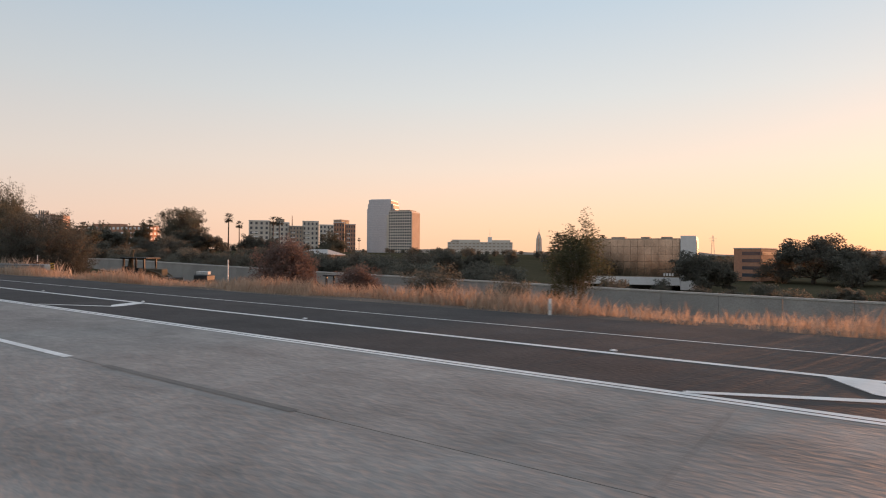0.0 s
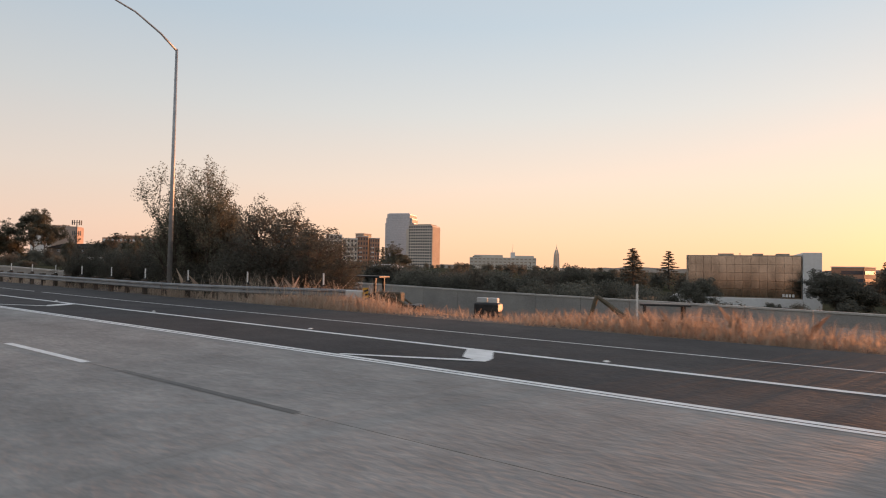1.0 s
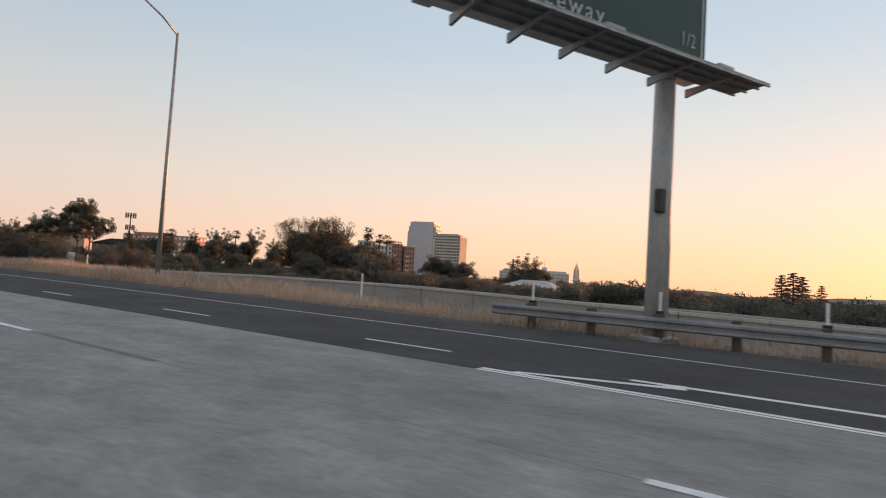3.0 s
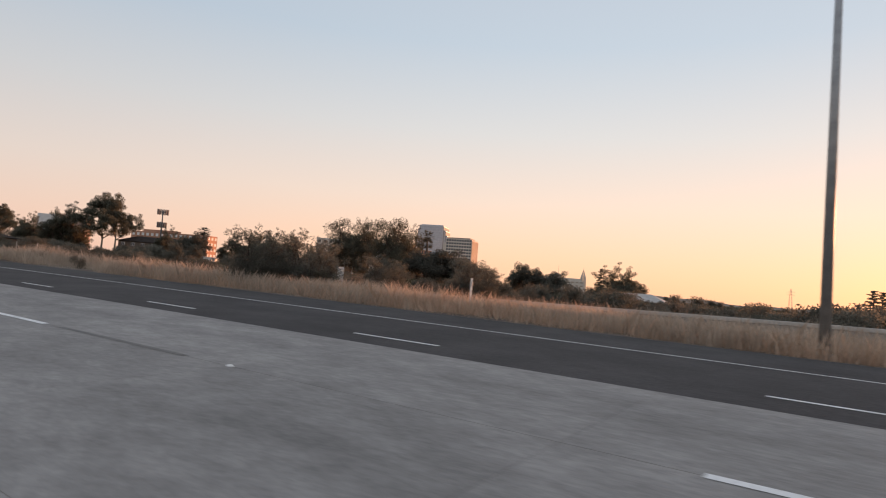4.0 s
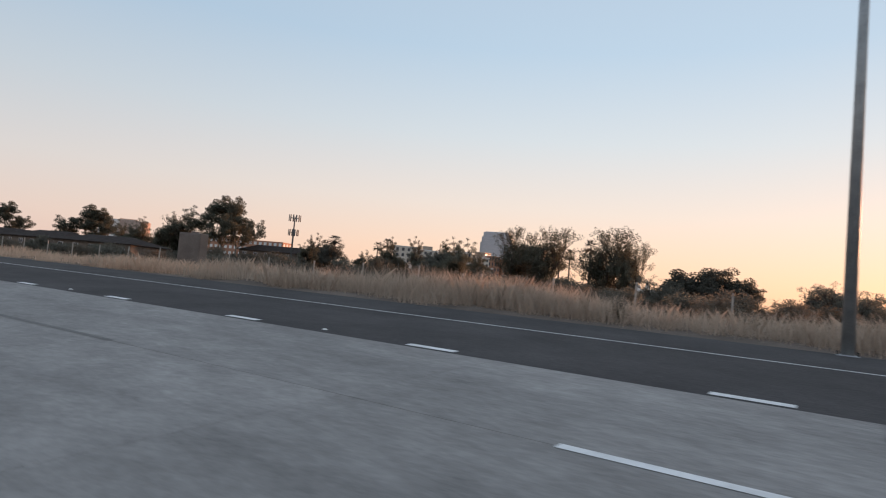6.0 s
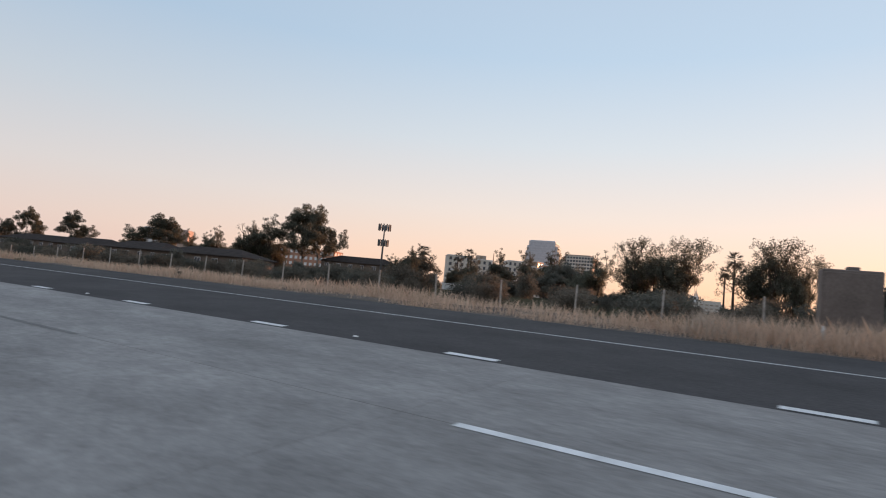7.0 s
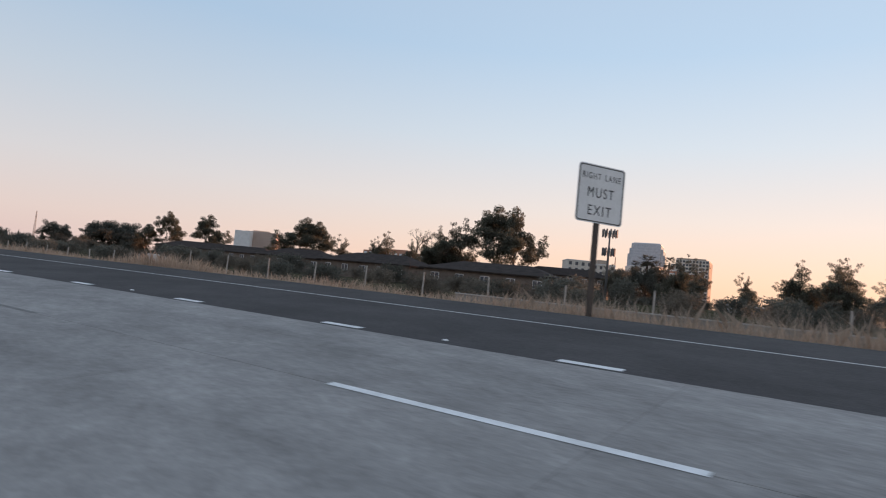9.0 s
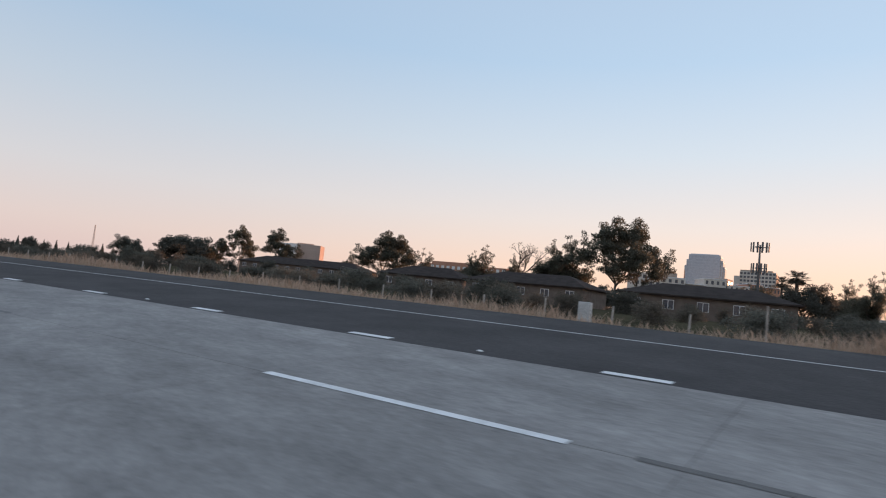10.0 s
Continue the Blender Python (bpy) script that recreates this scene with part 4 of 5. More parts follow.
grass("dry_grass", "tall dry golden grass along the verge", 330, 212, 15.6, 21.5, 130000, 0.5, 1, "grass")
grass("dry_grass", "dry golden grass behind the guardrail", 214, 165, 15.8, 20.5, 40000, 0.5, 2, "grass_dull")
grass("dry_grass", "dry reddish grass along the verge", 165, 118, 15.6, 22, 60000, 0.55, 3, "grass")
grass("dry_grass", "tall pale feathery dry grass on a low bank", 150, 58, 15.9, 22.5, 170000, 0.72, 7, "grass_dull")
grass("dry_grass", "short dry reddish grass along the verge", 66, 20, 15.6, 21, 50000, 0.45, 5, "grass")
grass("dry_grass", "short dry reddish grass before a low wall", 12, -160, 15.4, 20.5, 130000, 0.48, 4, "grass")
grass("dry_grass", "pale tall grass stalks by the fence", 7, -5, 17.4, 20.5, 4200, 0.85, 9, "grass_dull")
grass("dry_grass", "tall feathery grass stalks before the bushes", 216, 200, 16.6, 19.8, 3600, 1.1, 11, "grass_dull")


# ---- roadside furniture ----
def lamp_post(u, v, tall):
    p = at(u, v)
    p.z = float(ground_z(np.float64(u), v))
    root = thing("street_lamp", Matrix.Translation(p) @ Matrix.Rotation(radians(heading(u)), 4, "Z"), "tall grey galvanised freeway lamp post with a curved arm", "street lamp", "freeway lamp posts")
    bm = bmesh.new()
    tube(bm, [(0, 0, 0.1), (0, 0, tall * 0.5), (0, 0, tall)], [0.13, 0.1, 0.065], 12)
    part("post", bm, "galv", root, smooth=True)
    bm = bmesh.new()
    box(bm, 0, 0, -0.1, 0.45, 0.45, 0.2, 0, 0.03)
    part("base_plate", bm, "galv", root)
    for a in (45, 135, 225, 315):
        bm = bmesh.new()
        c = Vector((math.cos(radians(a)), math.sin(radians(a)), 0)) * 0.25
        tube(bm, [c + Vector((0, 0, 0.08)), c + Vector((0, 0, 0.17))], [0.02, 0.02], 6)
        part("bolt", bm, "dark_metal", root)
    bm = bmesh.new()
    tube(bm, [(0, 0, tall - 0.1), (0, -0.9, tall + 0.55), (0, -2.2, tall + 1.2), (0, -3.4, tall + 1.5), (0, -4.3, tall + 1.58)], [0.055, 0.05, 0.045, 0.04, 0.035], 8)
    part("arm", bm, "galv", root, smooth=True)
    bm = bmesh.new()
    box(bm, 0, -4.6, tall + 1.48, 0.3, 0.75, 0.16, 0, 0.05)
    head = part("lamp_head", bm, "galv", root)
    bm = bmesh.new()
    box(bm, 0, -4.62, tall + 1.44, 0.22, 0.5, 0.05, 0, 0.015)
    part("lens", bm, "plastic", head)
    return root


lamp_post(202.06, 16.93, 12.9)
lamp_post(146.68, 16.9, 13.4)
lamp_post(89.8, 14.9, 13.2)


def letters(text, size, mat, parent, x, z, wide=0.0, y=-0.042, name="lettering"):
    """Built-in lettering whose first letter starts at x, on the baseline z, drawn out to a width."""
    pen = x
    cu = bpy.data.curves.new(name, "FONT")
    cu.body, cu.size, cu.extrude, cu.space_character = text, size, 0.003, 1.25
    tmp = bpy.data.objects.new(name, cu)
    me = bpy.data.meshes.new_from_object(tmp)
    bpy.data.objects.remove(tmp)
    xs = [v.co.x for v in me.vertices]
    s = wide / (max(xs) - min(xs)) if wide else 1.0
    for v in me.vertices:
        v.co.x = (v.co.x - min(xs)) * s
    me.materials.clear()
    me.materials.append(M[mat])
    ob = new(name, me)
    ob.parent = parent
    ob.matrix_basis = Matrix.Translation((pen, y, z)) @ Matrix.Rotation(radians(90), 4, "X")
    return ob


def outline(w, h, r, seg=5):
    pts = []
    for cx, cz, a0 in ((w / 2 - r, h / 2 - r, 0), (-w / 2 + r, h / 2 - r, 90), (-w / 2 + r, -h / 2 + r, 180), (w / 2 - r, -h / 2 + r, 270)):
        for i in range(seg + 1):
            a = radians(a0 + 90 * i / seg)
            pts.append((cx + r * math.cos(a), cz + r * math.sin(a)))
    return pts


def plate(bm, pts, y0, y1):
    front = [bm.verts.new((x, y0, z)) for x, z in pts]
    back = [bm.verts.new((x, y1, z)) for x, z in pts]
    bm.faces.new(front)
    bm.faces.new(back[::-1])
    n = len(pts)
    for i in range(n):
        bm.faces.new((front[i], back[i], back[(i + 1) % n], front[(i + 1) % n]))
    return bm


def frame_ring(bm, outer, inner, y0, y1):
    n = len(outer)
    a = [bm.verts.new((x, y0, z)) for x, z in outer]
    b = [bm.verts.new((x, y0, z)) for x, z in inner]
    c = [bm.verts.new((x, y1, z)) for x, z in outer]
    d = [bm.verts.new((x, y1, z)) for x, z in inner]
    for i in range(n):
        j = (i + 1) % n
        bm.faces.new((a[i], a[j], b[j], b[i]))
        bm.faces.new((c[j], c[i], d[i], d[j]))
        bm.faces.new((a[j], a[i], c[i], c[j]))
        bm.faces.new((b[i], b[j], d[j], d[i]))
    return bm


def big_sign():
    """Overhead guide sign: panel, post and lighting walkway."""
    p = at(171.74, 16.11)
    p.z = float(ground_z(np.float64(171.74), 16.11))
    face = Matrix.Translation((172.68, 16.80, p.z)) @ Matrix.Rotation(radians(65.8), 4, "Z")
    root = thing("guide_sign", face, "large green freeway guide sign on one tall grey post", "road sign")
    w, h = 8.28, 3.38
    cx, cz = -3.32, 8.92 - p.z
    bm = bmesh.new()
    tube(bm, [(0, 0.55, 0), (0, 0.55, cz - 1.3)], [0.31, 0.27], 20)
    part("post", bm, "pole_paint", root, smooth=True)
    bm = bmesh.new()
    box(bm, 0, 0.55, -0.2, 0.95, 0.95, 0.35, 0, 0.05)
    part("base_plate", bm, "galv", root)
    bm = bmesh.new()
    box(bm, -0.32, 0.3, 3.4, 0.24, 0.2, 0.62, 0, 0.02)
    part("switch_box", bm, "dark_metal", root)
    bm = bmesh.new()
    box(bm, cx, 0.3, cz - h / 2, w + 0.02, 0.58, h, 0, 0.02)
    part("cabinet", bm, "sign_side", root, "pale grey sign cabinet")
    bm = bmesh.new()
    box(bm, cx - w / 2 - 0.09, 0.27, cz - h / 2 - 0.06, 0.46, 0.66, h + 0.12, 0, 0.02)
    part("end_cap", bm, "sign_side", root, "pale grey end of the cabinet")
    bm = bmesh.new()
    tube(bm, [(cx - w / 2, 0.35, cz - 1.1), (cx + w / 2 - 0.3, 0.35, cz - 1.1)], [0.16, 0.16], 10)
    tube(bm, [(0, 0.55, cz - 1.4), (0, 0.55, cz - 0.8)], [0.28, 0.28], 12)
    part("crossbeam", bm, "galv", root)
    pane = thing("panel", Matrix.Translation((cx, -0.0, cz)), "", "")
    pane.parent = root
    bm = bmesh.new()
    plate(bm, outline(w, h, 0.12), -0.03, 0.005)
    part("sheet", bm, "sign_green", pane, "dark green reflective sheet")
    bm = bmesh.new()
    frame_ring(bm, outline(w - 0.22, h - 0.22, 0.42), outline(w - 0.34, h - 0.34, 0.36), -0.04, -0.03)
    part("border", bm, "sign_text", pane, "white border line")
    for word, size, x, z, wide in (("Chapman", 0.7, -3.74, 0.87, 3.3), ("Ave", 0.7, 0.08, 0.87, 1.12), ("-", 0.7, 1.36, 0.87, 0.2), ("Orange", 0.7, 1.74, 0.87, 1.68), ("1/4", 0.6, 3.62, 0.9, 0.5),
                                   ("SOUTH", 0.56, -2.57, 0.02, 1.68), ("Freeway", 0.7, -2.37, -1.25, 2.8), ("1/2", 0.6, 3.6, -1.0, 0.55), ("5", 0.62, -3.62, 0.0, 0.3), ("22", 0.55, -3.8, -1.27, 0.66)):
        letters(word, size * 0.900, "sign_text", pane, x * 0.895, z * 0.900, wide * 0.895)
    for cz2, crest in ((0.2, ((-0.4, 0.42), (0, 0.46), (0.4, 0.42), (0.46, 0.1), (0.33, -0.3), (0, -0.5), (-0.33, -0.3), (-0.46, 0.1))),
                       (-1.08, ((0, 0.52), (0.22, 0.42), (0.42, 0.12), (0.48, -0.2), (0.36, -0.42), (0, -0.48), (-0.36, -0.42), (-0.48, -0.2), (-0.42, 0.12), (-0.22, 0.42)))):
        bm = bmesh.new()
        frame_ring(bm, [((x - 3.47) * 0.895, (z + cz2) * 0.900) for x, z in crest], [((x * 0.88 - 3.47) * 0.895, (z * 0.88 + cz2) * 0.900) for x, z in crest], -0.042, -0.03)
        part("route_shield", bm, "sign_text", pane, "white outlined route shield")
    # lighting walkway
    bm = bmesh.new()
    z0 = cz - h / 2 - 0.22
    for y in (-0.2, -0.55, -0.9, -1.2):
        box(bm, cx + 0.55, y, z0, w + 1.1, 0.05, 0.06)
    box(bm, cx + 0.55, -0.7, z0 + 0.07, w + 1.1, 1.05, 0.02)
    part("walkway", bm, "galv", root, "grey grated service walkway")
    for x in np.linspace(cx - w / 2 + 0.5, cx + w / 2 - 0.3, 6):
        bm = bmesh.new()
        vs = [bm.verts.new(q) for q in ((x - 0.04, 0.3, z0), (x - 0.04, -1.25, z0), (x - 0.04, 0.3, z0 - 0.22), (x + 0.04, 0.3, z0), (x + 0.04, -1.25, z0), (x + 0.04, 0.3, z0 - 0.22))]
        for f in ((0, 1, 2), (5, 4, 3), (0, 3, 4, 1), (1, 4, 5, 2), (2, 5, 3, 0)):
            bm.faces.new([vs[i] for i in f])
        part("bracket", bm, "galv", root)
    for x in (cx - 0.15, cx + 3.75):
        bm = bmesh.new()
        box(bm, x, -0.85, z0 + 0.12, 0.62, 0.34, 0.2, 0, 0.05)
        part("sign_lamp", bm, "galv", root, "grey floodlight housing")


big_sign()


def exit_sign():
    p = at(-1.25, 15.6)
    p.z = float(ground_z(np.float64(-1.1), 15.6))
    root = thing("exit_sign", Matrix.Translation(p) @ Matrix.Rotation(radians(72), 4, "Z"), "white lane sign with black lettering on a timber post", "road sign")
    bm = bmesh.new()
    box(bm, 0, 0.07, 0, 0.13, 0.13, 4.06, 0, 0.012)
    part("post", bm, "wood", root)
    face = thing("panel", Matrix.Translation((0, 0, 3.42)), "", "")
    face.parent = root
    bm = bmesh.new()
    plate(bm, outline(1.6, 1.6, 0.1), -0.02, -0.012)
    part("sheet", bm, "sign_white", face)
    bm = bmesh.new()
    frame_ring(bm, outline(1.54, 1.54, 0.09), outline(1.485, 1.485, 0.07), -0.024, -0.02)
    part("border", bm, "sign_black", face, "thin black border")
    for word, size, x, z, wide in (("RIGHT", 0.25, -0.66, 0.4, 0.62), ("LANE", 0.25, 0.12, 0.4, 0.54), ("MUST", 0.4, -0.45, -0.1, 0.9), ("EXIT", 0.4, -0.4, -0.6, 0.8)):
        letters(word, size * 0.985, "sign_black", face, x * 0.985, z * 0.985, wide * 0.985, -0.021)


exit_sign()


def rail_offset(u):
    """The rail runs along the shoulder and flares away at its upstream end."""
    return 15.66 + 2.6 * float(np.clip((u - 202.0) / 11.5, 0, 1)) ** 2


def guardrail():
    """W-beam rail on timber posts."""
    root = thing("guardrail", Matrix(), "weathered steel W-beam guardrail on dark timber posts", "guardrail")
    prof = [(-0.02, 0.28), (0.06, 0.32), (0.06, 0.37), (-0.02, 0.42), (-0.02, 0.45), (0.06, 0.5), (0.06, 0.55), (-0.02, 0.59)]
    span = 3.646
    for k in range(13):
        u0 = 167.55 + k * span
        verts, faces = [], []
        us = np.linspace(u0, u0 + span + 0.05, 3)
        for u in us:
            for dv, dz in prof:
                verts.append(at(u, rail_offset(u) - dv + (0.006 if k % 2 else 0), dz - 0.02))
        n = len(prof)
        for i in range(2):
            for j in range(n - 1):
                a = i * n + j
                faces.append((a, a + 1, a + n + 1, a + n))
        ob = raw("rail_panel", verts, faces, "rail_steel", root)
        mod = ob.modifiers.new("thickness", "SOLIDIFY")
        mod.thickness = 0.006
    for k in range(26):
        u = 168.75 + k * span / 2
        bm = bmesh.new()
        m = Matrix.Translation(at(u, rail_offset(u) + 0.26)) @ Matrix.Rotation(radians(heading(u)), 4, "Z")
        box(bm, 0, 0, -0.4, 0.2, 0.2, 1.06, 0, 0.012)
        bmesh.ops.transform(bm, matrix=m, verts=bm.verts)
        post = part("post", bm, "wood", root)
        bm = bmesh.new()
        box(bm, 0, -0.16, 0.26, 0.18, 0.13, 0.38, 0, 0.01)
        bmesh.ops.transform(bm, matrix=m, verts=bm.verts)
        part("block", bm, "wood", post)
    for k in range(0, 26, 2):
        u = 168.75 + k * span / 2
        m = Matrix.Translation(at(u, rail_offset(u) + 0.26, 0.66)) @ Matrix.Rotation(radians(heading(u)), 4, "Z")
        mk = thing("rail_marker", m, "white reflector paddle standing on the guardrail post", "marker", "guardrail markers")
        bm = bmesh.new()
        box(bm, 0, 0, 0, 0.075, 0.03, 0.56, 0, 0.008)
        part("paddle", bm, "plastic", mk)
        bm = bmesh.new()
        box(bm, 0, 0, -0.0, 0.2, 0.12, 0.07, 0, 0.01)
        part("foot", bm, "rubber", mk)


guardrail()


def rail_terminal():
    """Pale blunt end of the guardrail with a striped object marker."""
    u = 214.4
    m = Matrix.Translation(at(u, 18.15)) @ Matrix.Rotation(radians(heading(u)), 4, "Z")
    root = thing("rail_terminal", m, "pale blunt steel end of the guardrail", "guardrail end")
    bm = bmesh.new()
    box(bm, 0, 0, 0.16, 0.95, 0.32, 0.4, 0, 0.04)
    part("end_box", bm, "sign_side", root)
    for x in (-0.4, 0.4):
        bm = bmesh.new()
        box(bm, x, 0.02, -0.3, 0.14, 0.14, 0.52, 0, 0.01)
        part("post", bm, "wood", root)
    mk = thing("object_marker", Matrix.Translation(at(u + 0.6, 18.1)) @ Matrix.Rotation(radians(heading(u) + 60), 4, "Z"), "small yellow and black striped marker at the rail end", "marker")
    bm = bmesh.new()
    box(bm, 0, 0.03, -0.2, 0.05, 0.05, 0.85)
    part("stem", bm, "galv", mk)
    bm = bmesh.new()
    plate(bm, outline(0.24, 0.62, 0.03, 3), -0.01, 0.0)
    bmesh.ops.translate(bm, vec=(0, 0, 0.38), verts=bm.verts)
    part("sheet", bm, "marker_yellow", mk)
    for k in range(3):
        bm = bmesh.new()
        z = 0.2 + k * 0.17
        bm.faces.new([bm.verts.new(q) for q in ((-0.11, -0.014, z - 0.06), (0.11, -0.014, z + 0.02), (0.11, -0.014, z + 0.1), (-0.11, -0.014, z + 0.02))])
        part("stripe", bm, "sign_black", mk)


rail_terminal()


def long_wall(name, label, stations, offset, tops, height, thick=0.25, panel=3.0, cope=0.14):
    """A concrete wall in panels with a cap; tops gives the height of its crest at the stations."""
    root = thing(name, Matrix(), label, "wall", kind="structure")
    u = stations[0]
    while u > stations[-1]:
        w = u - panel
        for kind, mat, lo, hi, t in (("panel", "wall", -height, -cope, thick), ("coping", "cap", -cope, 0.0, thick + 0.1)):
            za, zb = (float(np.interp(-s, [-q for q in stations], tops)) for s in (u, w))
            z = (za + zb) / 2
            a, b = at(u - 0.012, offset), at(w + 0.012, offset)
            bm = bmesh.new()
            c = (a + b) / 2
            box(bm, 0, 0, lo, (a - b).length, t, hi - lo, 0, 0.012)
            for q in bm.verts:
                q.co.z += q.co.x * (za - zb) / (a - b).length
            bmesh.ops.transform(bm, matrix=Matrix.Translation((c.x, c.y, z)) @ Matrix.Rotation(math.atan2(a.y - b.y, a.x - b.x), 4, "Z"), verts=bm.verts)
            part(kind, bm, mat, root)
        u = w


long_wall("sound_wall", "grey concrete sound wall with a pale coping below the freeway", (320, 252, 205, 165, 130, 110), 46.0, (-1.9, -1.15, -0.45, 0.4, 0.3, 0.2), 4.2, panel=4.0)
long_wall("low_wall", "low grey concrete wall behind the guardrail", (192, 188, 183, 173, 158, 147, 135, 129), 23.5, (0.36, 0.44, 0.62, 0.76, 1.1, 1.1, 0.95, 0.9), 1.6)


def fence(u0, u1, v, tall=1.2, gap=3.05):
    """Chain-link fence: posts, rails and a sparse wire mesh."""
    root = thing("chain_link_fence", Matrix(), "weathered chain-link fence on thin pale steel posts", "fence")
    u, tops, k = u0, [], 0
    while u > u1:
        p = at(u, v)
        p.z = float(ground_z(np.float64(u), v))
        bm = bmesh.new()
        lean = Vector((random.uniform(-0.04, 0.04), random.uniform(-0.04, 0.04), 0))
        tube(bm, [p - Vector((0, 0, 0.3)), p + lean + Vector((0, 0, tall * random.uniform(0.92, 1.06)))], [0.042, 0.036], 8)
        part("post", bm, "fence_post", root)
        tops.append(p)
        u -= gap
    for a, b in zip(tops, tops[1:]):
        verts, faces = [], []
        n = 26
        for i in range(-n, n):
            for s in (1, -1):
                f0, f1 = i / n, (i + n * 0.55) / n
                if s < 0:
                    f0, f1 = f1, f0
                z0, z1 = 0.05, tall - 0.08
                if f0 < 0 or f1 < 0 or f0 > 1 or f1 > 1:
                    continue
                q0, q1 = a.lerp(b, f0) + Vector((0, 0, z0)), a.lerp(b, f1) + Vector((0, 0, z1))
                c = len(verts)
                e = Vector((0, 0, 0.0016))
                verts += [q0 - e, q0 + e, q1 + e, q1 - e]
                faces.append((c, c + 1, c + 2, c + 3))
        raw("wire_mesh", verts, faces, "dark_metal", root)


fence(99, 2, 21.5)
fence(-1, -26, 21.0, 1.25, 3.1)
fence(-28, -110, 21.0, 0.85, 2.5)
long_wall("kerb_wall", "low pale concrete kerb wall beside the fence", (22, 10, -8), 19.9, (1.26, 1.28, 1.33), 0.7, 0.15, 3.0, 0.05)


def cell_tower():
    x, y = -85.7, 131.3
    z = ground_at(x, y)
    top = 22.4
    root = thing("cell_tower", Matrix.Translation((x, y, z)), "grey cell tower with two rings of panel antennas", "mast")
    h = top - z
    bm = bmesh.new()
    tube(bm, [(0, 0, -0.3), (0, 0, h * 0.6), (0, 0, h - 0.4)], [0.4, 0.3, 0.2], 12)
    part("pole", bm, "antenna", root, smooth=True)
    for zc, r in ((h - 1.0, 1.9), (h - 6.2, 1.6)):
        bm = bmesh.new()
        for i in range(3):
            a, b = radians(120 * i + 20), radians(120 * i + 140)
            tube(bm, [(r * math.cos(a), r * math.sin(a), zc), (r * math.cos(b), r * math.sin(b), zc)], [0.06, 0.06], 6)
            tube(bm, [(0, 0, zc), (r * 0.8 * math.cos(a + 1.05), r * 0.8 * math.sin(a + 1.05), zc)], [0.07, 0.06], 6)
        part("platform", bm, "antenna", root)
        for i in range(12):
            a = radians(30 * i + 8)
            bm = bmesh.new()
            box(bm, (r + 0.15) * math.cos(a), (r + 0.15) * math.sin(a), zc - 1.1, 0.42, 0.22, 2.2, math.degrees(a) + 90, 0.03)
            part("antenna", bm, "antenna", root)


cell_tower()


# ---- the yard below the freeway ----
def wheel(name, parent, x, y, r, w):
    bm = bmesh.new()
    tube(bm, [(x, y - w / 2, r), (x, y - w / 2 + 0.06, r), (x, y + w / 2 - 0.06, r), (x, y + w / 2, r)], [r * 0.82, r, r, r * 0.82], 16)
    tyre = part(name, bm, "rubber", parent, "black rubber tyre")
    bm = bmesh.new()
    tube(bm, [(x, y - w / 2 - 0.02, r), (x, y + w / 2 + 0.02, r)], [r * 0.5, r * 0.5], 12)
    part("rim", bm, "yellow", tyre)


def digger(x, y, turn, raised):
    """A small backhoe loader with an open canopy."""
    root = thing("backhoe_loader", pose(x, y, ground_at(x, y), 0, 0, turn), "dusty yellow backhoe loader with an open dark canopy", "backhoe", "machines in the yard")
    bm = bmesh.new()
    box(bm, 0.9, 0, 0.7, 1.9, 0.8, 0.75, 0, 0.08)
    part("bonnet", bm, "yellow", root)
    bm = bmesh.new()
    box(bm, -0.7, 0, 0.6, 1.7, 1.3, 0.4, 0, 0.05)
    box(bm, -0.9, 0, 1.0, 0.5, 0.5, 0.5, 0, 0.06)
    part("deck", bm, "dark_metal", root)
    for px, py in ((-1.85, -0.7), (-1.85, 0.7), (0.3, -0.7), (0.3, 0.7)):
        bm = bmesh.new()
        box(bm, px, py, 0.95, 0.13, 0.13, 1.36)
        part("canopy_post", bm, "dark_metal", root)
    bm = bmesh.new()
    box(bm, -0.75, 0, 2.3, 2.8, 1.7, 0.12, 0, 0.03)
    part("canopy", bm, "dark_metal", root, "dark flat canopy roof")
    for px, py, r in ((-0.9, -0.85, 0.65), (-0.9, 0.85, 0.65), (1.4, -0.75, 0.42), (1.4, 0.75, 0.42)):
        wheel("wheel", root, px, py, r, 0.36)
    bm = bmesh.new()
    for py in (-0.55, 0.55):
        tube(bm, [(0.3, py, 1.4), (1.6, py, 1.1), (2.6, py, 0.5)], [0.08, 0.08, 0.07], 6)
    part("loader_arm", bm, "yellow", root)
    bm = bmesh.new()
    box(bm, 2.75, 0, 0.15, 0.5, 1.9, 0.6, 0, 0.08)
    part("bucket", bm, "dark_metal", root)
    bm = bmesh.new()
    arm = [(-1.6, 0, 0.9), (-1.7, 0, 2.0), (-1.5, 0, 3.1)] if raised else [(-1.7, 0, 0.8), (-3.2, 0, 1.7), (-4.6, 0, 2.75)]
    tube(bm, arm, [0.2, 0.17, 0.12], 8)
    part("boom", bm, "yellow", root)
    bm = bmesh.new()
    end = Vector(arm[-1])
    low = end + Vector((-0.5, 0, -1.6))
    tube(bm, [end, low], [0.14, 0.11], 8)
    part("dipper", bm, "yellow", root)
    bm = bmesh.new()
    box(bm, low.x, 0, low.z - 0.6, 0.8, 0.8, 0.75, 0, 0.08)
    part("digging_bucket", bm, "dark_metal", root)
    root.scale = (1.1, 1.1, 1.1)


digger(221.5, 41.0, 20, False)
digger(204.25, 31.0, 20, True)


